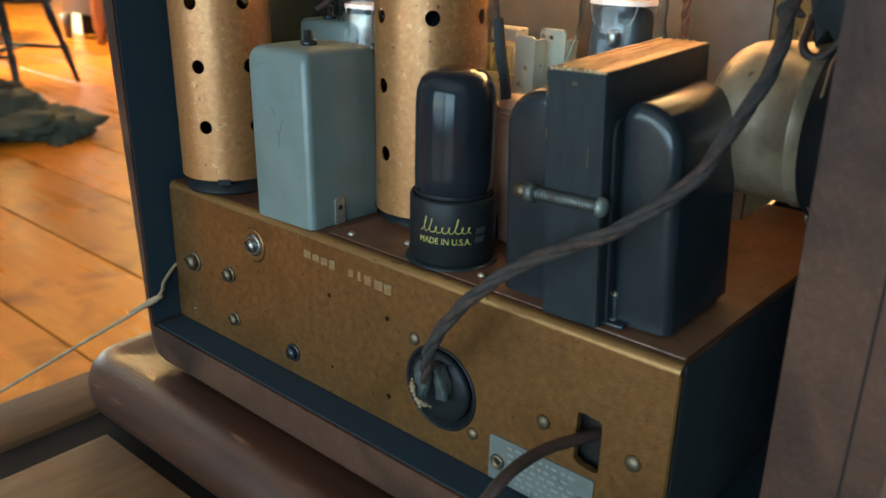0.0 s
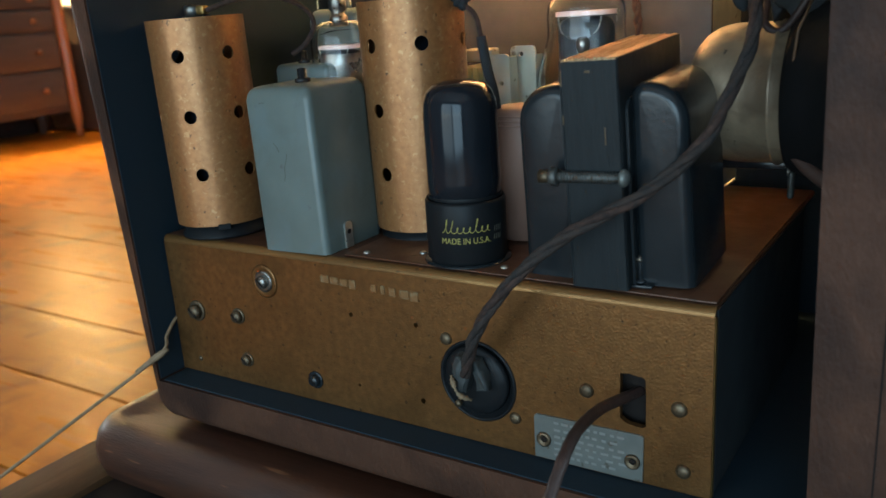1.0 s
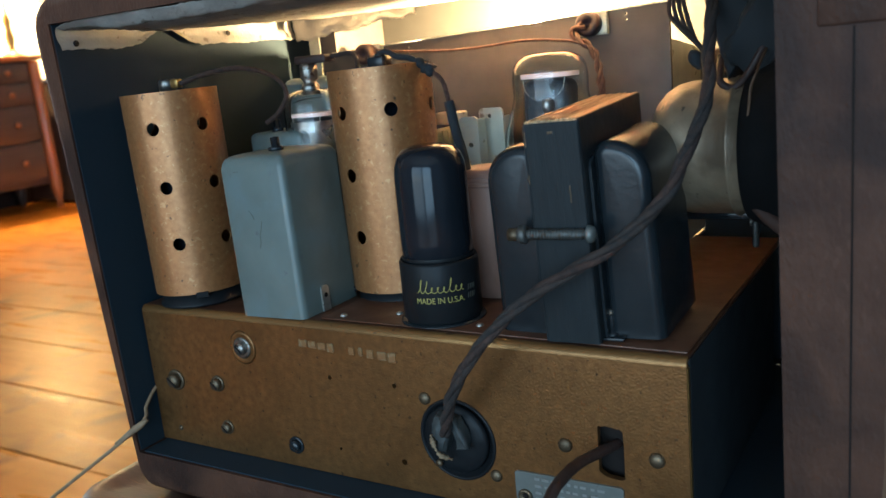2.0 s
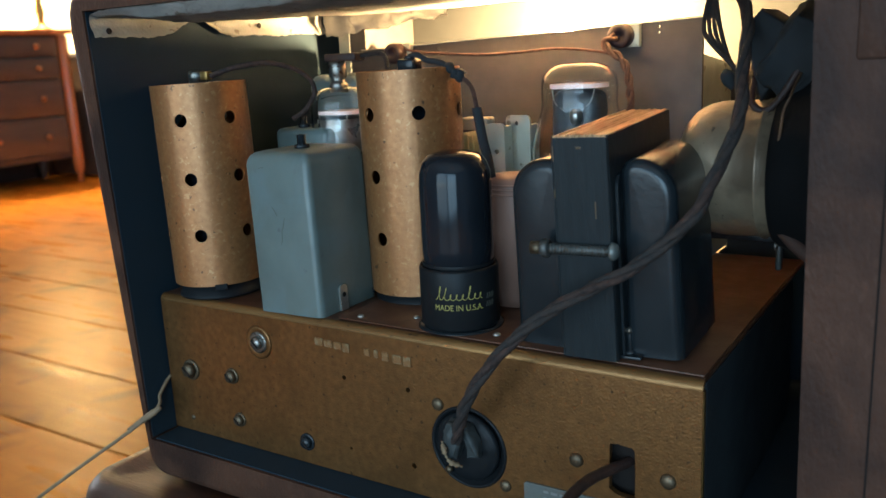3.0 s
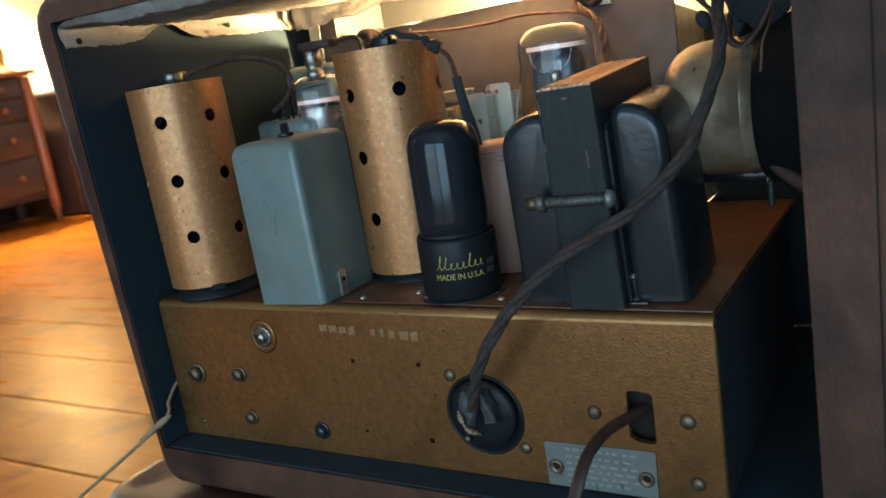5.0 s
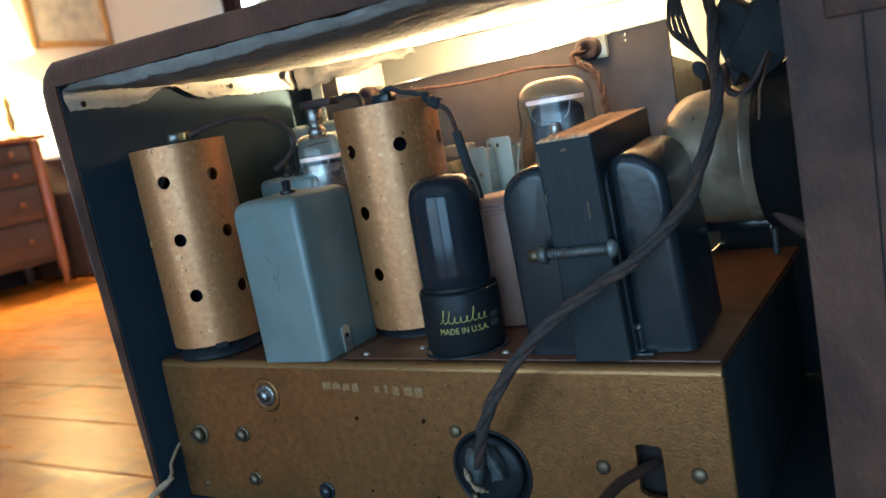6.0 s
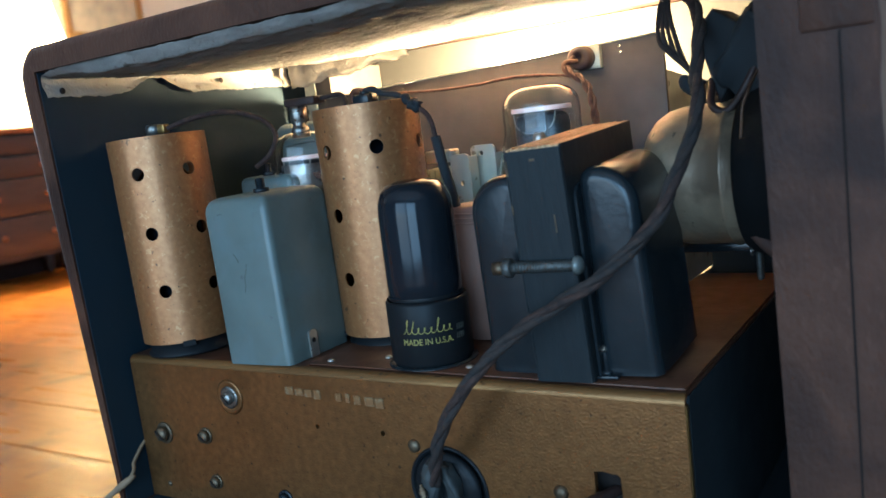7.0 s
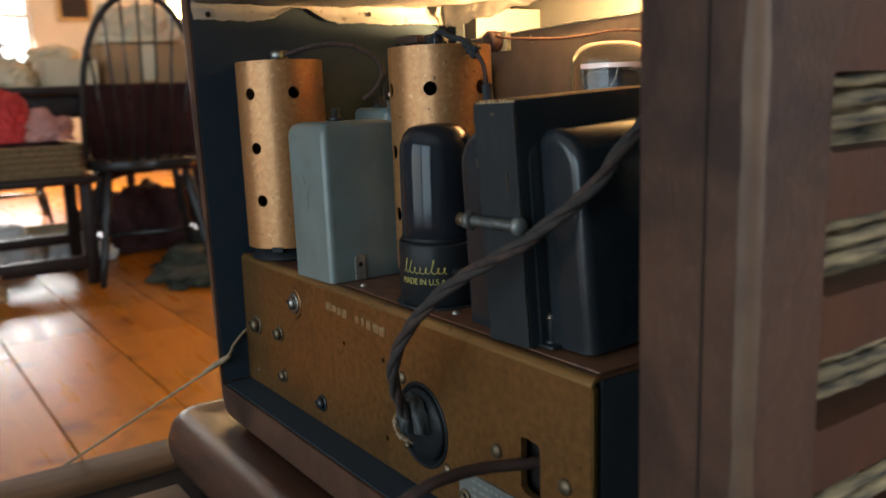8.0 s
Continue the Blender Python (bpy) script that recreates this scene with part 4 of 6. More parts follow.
part("trimmer_bolt", lathe([(0.0030, 0), (0.0030, 0.0018), (0.0018, 0.0020), (0.0018, 0.0060), (0, 0.0064)], pose(-0.038, 0.064, 0.6829), 8), BLACK, ifcan2)

# ---- rectifier tube, blackened ----
tx, ty = 0.0797, 0.0198
rect = thing("rectifier_tube", "blackened glass octal radio tube with a black base", "radio tube", (tx, ty, CZ))
part("base", lathe([(0.0120, CZ + 0.0012), (0.0152, CZ + 0.0016), (0.0164, CZ + 0.0030), (0.0164, 0.6315), (0.0158, 0.6328), (0.0150, 0.6320), (0.0149, 0.6290)], pose(tx, ty, 0), 48), BAKELITE, rect, "black bakelite base with yellow print")
part("bulb", lathe([(0.0147, 0.6290), (0.0148, 0.6400), (0.0148, 0.6655), (0.0144, 0.6705), (0.0130, 0.6745), (0.0105, 0.6772), (0.0060, 0.6785), (0, 0.6788)], pose(tx, ty, 0), 48), TUBE_BLACK, rect, "glossy black glass bulb")
part("base_collar", lathe([(0.0149, 0.6328), (0.01502, 0.6335), (0.0149, 0.6342)], pose(tx, ty, 0), 48, cap=False), BAKELITE, rect, "dull cement ring")
part("spigot", lathe([(0.0165, CZ + 0.0011), (0.0180, CZ + 0.0012), (0.0178, CZ + 0.0016), (0.0120, CZ + 0.0018)], pose(tx, ty, 0), 32), BLACK, rect, "tube socket wafer")


def round_base(bm, r, a0, z0, shear=0.0):
    """Bend a flat drawing (x along, y up) round the tube base."""
    for v in bm.verts:
        a = a0 + (v.co.x + shear * v.co.y) / r
        d = r + v.co.z
        v.co = Vector((tx + d * math.cos(a), ty + d * math.sin(a), z0 + v.co.y))
    return bm


def words(text, size):
    curve = bpy.data.curves.new("lettering", "FONT")
    curve.body, curve.size, curve.extrude = text, size, 0.00008
    ob = new("lettering", curve)
    bpy.context.view_layer.update()
    data = bpy.data.meshes.new_from_object(ob.evaluated_get(bpy.context.evaluated_depsgraph_get()))
    bpy.data.objects.remove(ob)
    bm = bmesh.new()
    bm.from_mesh(data)
    bpy.data.meshes.remove(data)
    return bm


A0 = radians(-96)
bm = words("MADE IN U.S.A.", 0.0034)
width = max(v.co.x for v in bm.verts)
for v in bm.verts:
    v.co.x *= 0.0205 / width
part("lettering", round_base(bm, 0.01648, A0, 0.6166), YELLOW, rect, "yellow printed words MADE IN U.S.A.")
# the maker's mark as plain running loops
loops = []
for k in range(97):
    a = 2 * math.pi * k / 12
    tall = 0.0056 if k < 18 or 60 < k < 68 else 0.0024
    loops.append(Vector((0.0006 + 0.0198 * k / 96 + 0.0007 * math.sin(a), tall * 0.5 * (1 - math.cos(a)), 0)))
bm = sweep(spline(loops, 2), 0.00017, 5)
for v in bm.verts:
    v.co.z *= 0.4
part("print_mark", round_base(bm, 0.01648, A0, 0.6210, 0.2), YELLOW, rect, "yellow maker's mark drawn as plain loops")
bm = bmesh.new()
for k in range(4):
    box(bm, (0.0222 + 0.0011 * k, 0.0000, -0.00005), (0.0226 + 0.0011 * k, 0.0022, 0.00005))
    box(bm, (0.0218 + 0.0011 * k, 0.0034, -0.00005), (0.0222 + 0.0011 * k, 0.0056, 0.00005))
part("print_mark", round_base(bm, 0.01648, A0, 0.6170, 0.2), FADED, rect, "faint grey type mark, unreadable")

# ---- glass tubes ----
def glass_tube(x, y, z_top, r, label, mica_z, name="radio_tube", capped=False):
    t = thing(name, label, "radio tube", (x, y, CZ))
    h = z_top
    prof_raw = [(r * 0.80, CZ + 0.030), (r * 0.82, CZ + 0.036), (r * 1.20, h - 0.048), (r * 1.26, h - 0.038), (r * 1.08, h - 0.025), (r, h - 0.019), (r, h - 0.0105), (r * 0.92, h - 0.0050), (r * 0.62, h - 0.0012), (r * 0.02, h)]
    curve = spline([(q, 0, z) for q, z in prof_raw], 5)
    prof_out = [(max(p.x, 0.0002), p.z) for p in curve]
    prof_in = [(q - 0.0008 if q > 0.002 else q, z - (0.0008 if z > h - 0.012 else 0)) for k, (q, z) in enumerate(prof_out)]
    ob = part("bulb", lathe(prof_out + prof_in[::-1], pose(x, y, 0), 40, cap=False), CLEAR, t, "clear glass bulb")
    ob.visible_shadow = False
    part("base", lathe([(r * 0.9, CZ + 0.0010), (r * 0.92, CZ + 0.030), (r * 0.8, CZ + 0.031), (0, CZ + 0.031)], pose(x, y, 0), 32), BAKELITE, t, "black tube base")
    part("plate", boxed((x - r * 0.66, y - r * 0.5, CZ + 0.036), (x + r * 0.66, y + r * 0.5, mica_z - 0.0006), r * 0.3, 3), CARBON, t, "dark metal plate")
    part("getter", lathe([(r * 0.10, mica_z - 0.016), (r * 0.16, mica_z - 0.014), (r * 0.16, mica_z - 0.011), (r * 0.1, mica_z - 0.009)], pose(x + r * 0.15, y - r * 0.58, 0), 16), GETTER, t, "silvery getter")
    part("mica", prism(rounded(x - r * 0.74, y - r * 0.62, x + r * 0.74, y + r * 0.62, r * 0.5, 6), mica_z, mica_z + 0.0019, "z"), MICA, t, "pinkish mica spacer")
    for s in (-1, 1):
        part("support_wire", sweep(spline([(x + s * r * 0.6, y - r * 0.4, mica_z + 0.001), (x + s * r * 0.5, y - r * 0.45, mica_z - 0.006), (x + s * r * 0.2, y - r * 0.5, mica_z - 0.010)], 5), 0.0004, 6), STEEL, t)
    if capped:
        part("cap", lathe([(0.0046, h - 0.003), (0.0046, h + 0.001), (0.0040, h + 0.002), (0.0032, h + 0.003), (0.0044, h + 0.005), (0.0044, h + 0.011), (0.0036, h + 0.0125), (0, h + 0.0125)], pose(x, y, 0), 20), STEEL, t, "metal top cap")
    return t


glass_tube(0.1005, 0.0970, 0.7098, 0.0174, "clear glass output tube with pink mica", 0.6985)
t2 = glass_tube(-0.0205, 0.0730, 0.7030, 0.0152, "clear domed glass tube with a top cap", 0.6890, capped=True)
part("silvering", lathe([(0.0120, 0.6700), (0.0122, 0.6810), (0.0122, 0.6868)], pose(-0.0205, 0.0730, 0), 24, cap=False), GETTER, t2, "silvered band inside the bulb")
part("cap_clip", boxed((-0.026, 0.069, 0.7150), (-0.006, 0.078, 0.7190), 0.0010), BROWN_CORD, t2, "brown bakelite cap clip")
part("cap_lead", sweep(spline([(-0.006, 0.074, 0.7175), (0.004, 0.076, 0.7180), (0.010, 0.073, 0.7150), (0.014, 0.068, 0.7085)], 6), 0.0012, 8), CLOTH_CORD, t2)

# ---- power transformer ----
trafo = thing("power_transformer", "black power transformer with rusty laminated core", "transformer", (0.1435, 0.036, CZ))
lx0, lx1, ly0, ly1, lz1 = 0.1345, 0.1553, 0.0036, 0.0705, 0.6880
n = 27
for k in range(n):
    a = lx0 + (lx1 - lx0) * k / n
    dy, dz = rng.uniform(-0.0004, 0.0004), rng.uniform(-0.0007, 0.0002)
    part("lamination", boxed((a, ly0 + dy, CZ + 0.0012), (a + (lx1 - lx0) / n - 0.00012, ly1 + dy, lz1 + dz)), LAM_TOP if 1 <= k <= n - 2 else LAMS, trafo)
part("core_paint", boxed((lx0 + 0.0008, ly0 - 0.0013, CZ + 0.0012), (lx1 - 0.0002, ly0 - 0.0006, lz1 - 0.0010), 0.0002, 1), LAMS, trafo, "black paint over the core front")
part("core_paint", boxed((lx0 - 0.0002, ly0 - 0.0007, CZ + 0.0012), (lx0 + 0.0006, ly0 + 0.03, lz1 - 0.0016), 0.0002, 1), LAMS, trafo, "black paint over the core edge")


def end_bell(x_in, x_out):
    """A pressed cover: its profile across x has one big rounded shoulder, drawn out along y with rolled front and rear edges."""
    bm = bmesh.new()
    s = 1 if x_out > x_in else -1
    base, top, r = CZ + 0.0012, 0.6782, 0.0138
    rows = []
    e, y0, y1 = 0.0042, 0.0100, 0.0563
    edge = [(y0 + e * (1 - math.sin(t)), e * (1 - math.cos(t))) for t in (math.pi / 2 * k / 6 for k in range(6, -1, -1))]
    edge += [(y1 - e * (1 - math.sin(t)), e * (1 - math.cos(t))) for t in (math.pi / 2 * k / 6 for k in range(7))]
    for y, inset in edge:
        xa, xb, zt, q, p = x_in + s * inset, x_out - s * inset, top - inset, r - inset, 0.0056 - inset
        rim = [(xa, base)] + [(xa + s * p * (1 - math.cos(t)), zt - p + p * math.sin(t)) for t in (math.pi / 2 * k / 5 for k in range(6))]
        rim += [(xb - s * q + s * q * math.sin(t), zt - q + q * math.cos(t)) for t in (math.pi / 2 * k / 10 for k in range(11))] + [(xb + s * 0.0006, base + 0.02), (xb + s * 0.0012, base)]
        rows.append([bm.verts.new((x, y, z)) for x, z in rim])
    for a, b in zip(rows, rows[1:]):
        for i in range(len(a)):
            bm.faces.new((a[i], a[(i + 1) % len(a)], b[(i + 1) % len(a)], b[i]))
    bm.faces.new(rows[0]), bm.faces.new(rows[-1])
    bmesh.ops.recalc_face_normals(bm, faces=bm.faces)
    return bm


for x_in, x_out in ((lx0 - 0.0003, 0.1130), (lx1 + 0.0003, 0.1752)):
    part("bell_cover", soften(end_bell(x_in, x_out), 50), BLACK, trafo, "rounded black enamelled end bell")
    s = 1 if x_out > x_in else -1
    part("flange", prism(rounded(0.0068, CZ + 0.0012, 0.0640, 0.6735, 0.005, 5, "cd"), min(x_in, x_in + s * 0.0010), max(x_in, x_in + s * 0.0010), "x"), BLACK, trafo, "black pressed flange against the core")
# through bolt across the core front
BX, BZ = 0.0012, 0.6482
part("through_bolt", rod((0.1262 + BX, 0.0004, BZ), (0.1565 + BX, 0.0004, BZ), 0.0017, 12), BOLT, trafo, "threaded steel through bolt")
for k in range(18):
    part("thread", lathe([(0.0017, 0), (0.0022, 0.0003), (0.0017, 0.0006)], pose(0.1325 + BX + k * 0.00115, 0.0004, BZ, 0, 90, 0), 12, cap=False), BOLT, trafo)
part("bolt_head", lathe([(0.0031, 0), (0.0031, 0.0010), (0.0025, 0.0021), (0.0010, 0.0027), (0, 0.0028)], pose(0.1545 + BX, 0.0004, BZ, 0, 90, 0), 18), LABEL, trafo, "worn round bolt head")
part("nut", lathe([(0.0032, 0), (0.0035, 0.0004), (0.0035, 0.0026), (0.0030, 0.0030)], pose(0.1285 + BX, 0.0004, BZ, 0, 90, 0), 6), BOLT, trafo)
part("bolt_end", rod((0.1245 + BX, 0.0004, BZ), (0.1286 + BX, 0.0004, BZ), 0.0024, 12), DULL, trafo)
part("foot_tip", lathe([(0.0011, 0.6152), (0.0013, 0.6160), (0.0007, 0.6172), (0, 0.6174)], pose(0.1570, 0.0108, 0), 10), STEEL, trafo, "bright stud tip")
part("foot_screw", lathe([(0.0026, CZ + 0.0012), (0.0026, CZ + 0.0030), (0.0011, CZ + 0.0032), (0.0011, 0.6150), (0, 0.6156)], pose(0.1570, 0.0108, 0), 10), BLACK, trafo, "blackened foot stud and nut")
part("foot_lug", boxed((0.1525, 0.0060, CZ + 0.0012), (0.1625, 0.0135, CZ + 0.0024), 0.0005), BLACK, trafo, "black mounting lug")
for x, z, w, h in ((0.1440, 0.6832, 0.0018, 0.0008), (0.1352, 0.6790, 0.0004, 0.0052), (0.1352, 0.6660, 0.0003, 0.0030), (0.1500, 0.6590, 0.0003, 0.0060)):
    part("scratch", boxed((x, ly0 - 0.0016, z), (x + w, ly0 - 0.0013, z + h)), DULL, trafo, "small chipped bright spot")
pivot = Matrix.Translation((0.1435, 0.0062, CZ))
trafo.matrix_world = pivot @ pose(0, 0, 0, 2.6, -1.6, 0.8) @ pivot.inverted() @ trafo.matrix_world

# ---- loudspeaker on the side board ----
spk = thing("loudspeaker", "round loudspeaker with a zinc field-coil pot", "loudspeaker", (0.2, 0.072, 0.664))
SP = pose(0, 0.0710, 0.6675, 0, 90, 0)
part("pot", lathe([(0, 0.1572), (0.0100, 0.1574), (0.0150, 0.1584), (0.0190, 0.1602), (0.0224, 0.1632), (0.0248, 0.1672), (0.0259, 0.1722), (0.0262, 0.1780), (0.0261, 0.1890), (0.0268, 0.1896), (0.0268, 0.1906), (0.0261, 0.1912), (0.0261, 0.1985)], SP, 56), POT, spk, "dull zinc field-coil pot")
part("frame", lathe([(0.0264, 0.1940), (0.0278, 0.1944), (0.0292, 0.1962), (0.0310, 0.2010), (0.0335, 0.2070), (0.0380, 0.2125), (0.0480, 0.2165), (0.0540, 0.2180), (0.0540, 0.2195), (0.0500, 0.2198)], SP, 56, cap=False), SHADED_FRAME, spk, "conical speaker frame, blocked light put in as black")
part("terminal", sweep([SP @ Vector((0.0280 + 0.0016 * math.cos(a), -0.008 + 0.0016 * math.sin(a), 0.1950)) for a in (math.pi * 2 * k / 16 for k in range(15))], 0.0004, 6), STEEL, spk, "small wire loop")
run = spline([(0.1930, 0.0560, 0.6520), (0.1985, 0.0520, 0.6485), (0.2060, 0.0470, 0.6430), (0.2150, 0.0420, 0.6390), (0.2198, 0.0405, 0.6370)], 6)
bm = sweep(run, [0.0022 + 0.0012 * k / 24 for k in range(25)], 8)
part("basket_arm", bm, RUBBER_DARK, spk, "brown painted basket arm")
part("bracket", boxed((0.1560, 0.0970, 0.6325), (0.1915, 0.1010, 0.6365), 0.0008), BLACK, spk, "dark bracket under the pot")
part("bracket_leg", boxed((0.1880, 0.0970, 0.6205), (0.1906, 0.1010, 0.6324), 0.0012, 3), BOLT, spk, "small grey lug under the bracket")
for y, z in ((0.0960, 0.6180), (0.0967, 0.5790)):
    part("screw", lathe([(0.0022, 0.0), (0.0022, 0.0012), (0, 0.0022)], pose(0.2199, y, z, 0, -90, 0), 12), STEEL, spk)
outx = thing("output_transformer", "small taped dark transformer above the loudspeaker", "transformer", (0.2, 0.035, 0.71))
part("core", prism([(0.1795, 0.7200), (0.1860, 0.7270), (0.2010, 0.7165), (0.1865, 0.6930)], 0.0660, 0.0960, "y", 0.0014), FELT, outx)
bm = boxed((-0.0095, -0.014, -0.0145), (0.0095, 0.014, 0.0145), 0.003, 2, pose(0.1984, 0.0740, 0.7106, 14, 34, 12))
bmesh.ops.subdivide_edges(bm, edges=bm.edges, cuts=4, use_grid_fill=True)
for v in bm.verts:
    v.co += 0.0022 * noise.noise_vector(v.co * 130) + 0.0008 * noise.noise_vector(v.co * 420)
part("winding", soften(bm, 50), FELT, outx, "dark wrapped winding")
part("mount", boxed((0.2030, 0.0680, 0.7150), (0.2199, 0.0830, 0.7180), 0.0006, 1), BLACK, outx, "black mounting strap")
part("wire_loop", sweep(spline([(0.1840, 0.0680, 0.7020), (0.1850, 0.0605, 0.6935), (0.1901, 0.0590, 0.6905), (0.1952, 0.0600, 0.6953), (0.2003, 0.0625, 0.7049), (0.2020, 0.0680, 0.7117)], 8), 0.0014, 8), BROWN_CORD, outx, "brown rubber wire loop")
part("wire", sweep(spline([(0.2015, 0.0700, 0.7078), (0.2015, 0.0600, 0.7030), (0.2012, 0.0520, 0.6995), (0.2013, 0.0450, 0.6965), (0.1993, 0.0450, 0.6916), (0.1985, 0.0450, 0.6850), (0.1978, 0.0450, 0.6791)], 6), 0.0005, 6), WORN, outx, "short brown wire")

# ---- cords ----
cord_path = [(0.0912, -0.0065, 0.5665), (0.0988, -0.0149, 0.5795), (0.1065, -0.0208, 0.5927), (0.1154, -0.0217, 0.6059), (0.1257, -0.0192, 0.6181), (0.1375, -0.0153, 0.6285), (0.1508, -0.0116, 0.6368), (0.1637, -0.0076, 0.6443), (0.1739, -0.0020, 0.6531), (0.1813, 0.0056, 0.6621), (0.1844, 0.0140, 0.6726), (0.1871, 0.0234, 0.6829), (0.1878, 0.0331, 0.6933), (0.1855, 0.0429, 0.7041), (0.1840, 0.0536, 0.7147), (0.1820, 0.0635, 0.7235), (0.1787, 0.0690, 0.7306), (0.1746, 0.0730, 0.7350), (0.1693, 0.0780, 0.7376), (0.1648, 0.0820, 0.7355)]
cord = thing("braided_cable", "thick dark cloth-braided cable from plug to loudspeaker", "cable", (0.15, -0.03, 0.64))
for s, run in enumerate(strands_of(cord_path, 3, 0.00105, 0.048, 10)):
    part("strand", sweep(run, [0.00142 + 0.00022 * noise.noise((p.x * 300, p.z * 300, p.y * 300)) for p in run], 10), RUST_CORD if s == 1 else CLOTH_CORD, cord)
for k in range(4):
    o = 0.0018 * (k - 1.5)
    part("wire", sweep(spline([(0.1650 + o * 0.4, 0.0818, 0.7358), (0.1632 + o * 0.7, 0.0840, 0.7302), (0.1638 + 1.2 * o, 0.0830, 0.7205), (0.1678 + 1.2 * o, 0.0800, 0.7125 - o), (0.1749 + 0.5 * o, 0.0750, 0.7055 - 0.6 * o), (0.1790 + 0.3 * o, 0.0720, 0.7015)], 7), 0.00095, 6), CLOTH_CORD, cord)
part("tape_lump", sweep(spline([(0.1705, 0.0770, 0.7050), (0.1722, 0.0765, 0.7015), (0.1740, 0.0760, 0.6975)], 5), [0.0008, 0.0018, 0.0024, 0.0027, 0.0028, 0.0028, 0.0026, 0.0024, 0.0019, 0.0014, 0.0008], 9), FELT, cord, "dark taped splice")
power = thing("mains_cable", "brown rubber mains cable from the chassis opening", "cable", (0.14, -0.02, 0.56))
run = spline([(0.1600, 0.0120, 0.5675), (0.1578, 0.0040, 0.5678), (0.1548, -0.0050, 0.5684), (0.1522, -0.0150, 0.5692), (0.1514, -0.0260, 0.5698), (0.1516, -0.0380, 0.5692), (0.1530, -0.0520, 0.5650), (0.1520, -0.0660, 0.5500), (0.1490, -0.0780, 0.5250), (0.1530, -0.1000, 0.4910), (0.1900, -0.1500, 0.4824), (0.2500, -0.2200, 0.4824)], 10)
part("cord", sweep(run, [0.0021 + 0.0003 * noise.noise((p.x * 220, p.y * 220, p.z * 220)) for p in run], 12), BROWN_CORD, power)
ant = thing("antenna_wire", "thin tan antenna wire hanging over the table edge", "wire", (-0.084, -0.0125, 0.546))
w = Vector((-0.656, -0.545, -0.522))
k0 = Vector((-0.0842, -0.0165, 0.5470))
part("wire", sweep(spline([(-0.0868, 0.0060, 0.5640), (-0.0868, -0.0012, 0.5605), (-0.0862, -0.0080, 0.5545), k0] + [k0 + w * s - Vector((0, 0, 0.004 * math.sin(math.pi * min(s, 0.4) / 0.4))) for s in (0.05, 0.12, 0.2, 0.3, 0.4, 0.6, 0.85, 1.04)], 6), 0.0009, 6), STRING, ant)
part("knot", sweep(spline([k0 - w * 0.006, k0, k0 + w * 0.006, k0 + w * 0.014], 4), [0.0010, 0.0012, 0.0015, 0.0018, 0.0017, 0.0019, 0.0016, 0.0018, 0.0015, 0.0014, 0.0012, 0.0011, 0.0010], 8), STRING, ant, "frayed wire splice")

# ---- dial plate and lamp sockets ----
dial = thing("dial_plate", "dark brown hardboard dial backplate inside the cabinet", "dial plate", (0.04, 0.15, CZ))
part("board", holed([(-0.0600, CZ + 0.0005), (0.1425, CZ + 0.0005), (0.1425, 0.7270), (-0.0600, 0.7200)], [ring(x, z, 0.0007, 8) for x, z in ((0.1215, 0.7240), (0.1215, 0.7212), (-0.0050, 0.7190), (-0.0050, 0.7162))], 0.1440, 0.1465, "y"), DIAL, dial)
part("edge_strip", prism([(-0.0590, 0.7202), (0.1420, 0.7272), (0.1420, 0.7276), (-0.0590, 0.7206)], 0.1425, 0.1470, "y"), PLATE, dial, "thin pale top flange")
part("end_plate", prism([(0.1467, CZ + 0.0012), (0.1980, CZ + 0.0012), (0.1980, 0.7040), (0.1467, 0.7100)], 0.1412, 0.1424, "x"), PLATE, dial, "plated end plate")
# unseen strip added so pilot light does not leak down behind the chassis
part("light_stop", boxed((-0.0600, 0.1783, CZ - 0.0014), (0.1424, 0.1983, CZ), 0.0003, 1), DIAL, dial, "added strip stopping pilot light below the dial box")
# this end plate and wing are coloured dark to stand for a shaded opening
part("end_plate", boxed((-0.0600, 0.1486, CZ + 0.0005), (-0.0588, 0.1980, 0.7390)), DIAL, dial, "end plate of the dial box, dark for the shaded opening")
part("wing", boxed((-0.0699, 0.1473, CZ + 0.0005), (-0.0588, 0.1485, 0.7390)), DIAL, dial, "folded wing of the end plate, dark for the shaded opening")
part("flange", boxed((-0.0785, 0.1461, CZ + 0.0005), (-0.0699, 0.1472, 0.7360), 0.0004, 1), PLATE, dial, "pale plated end flange")
for x, zd in ((0.1010, 0.0), (-0.0340, -0.0030)):
    s = part("lamp_bracket", boxed((x - 0.002, 0.1400, 0.7150 + zd), (x + 0.0120, 0.1438, 0.7258 + zd), 0.0004), PLATE, dial, "plated lamp bracket")
    part("lamp_socket", lathe([(0.0058, 0), (0.0058, 0.006), (0.0050, 0.007), (0.0024, 0.0072), (0.0022, 0.004)], pose(x + 0.004, 0.1399, 0.7205 + zd, 90, 0, 0), 22), RUBBER, s, "maroon rubber lamp socket")
    part("pilot_bulb", lathe([(0.0012, 0), (0.0040, 0.003), (0.0042, 0.006), (0.0025, 0.009), (0, 0.0095)], pose(x + 0.0, 0.1500, 0.7220 + zd, -90, 0, 0), 14), CLEAR, s)
wires = thing("dial_lamp_wire", "rust-brown twisted dial lamp wire", "wire", (0.05, 0.13, 0.715))
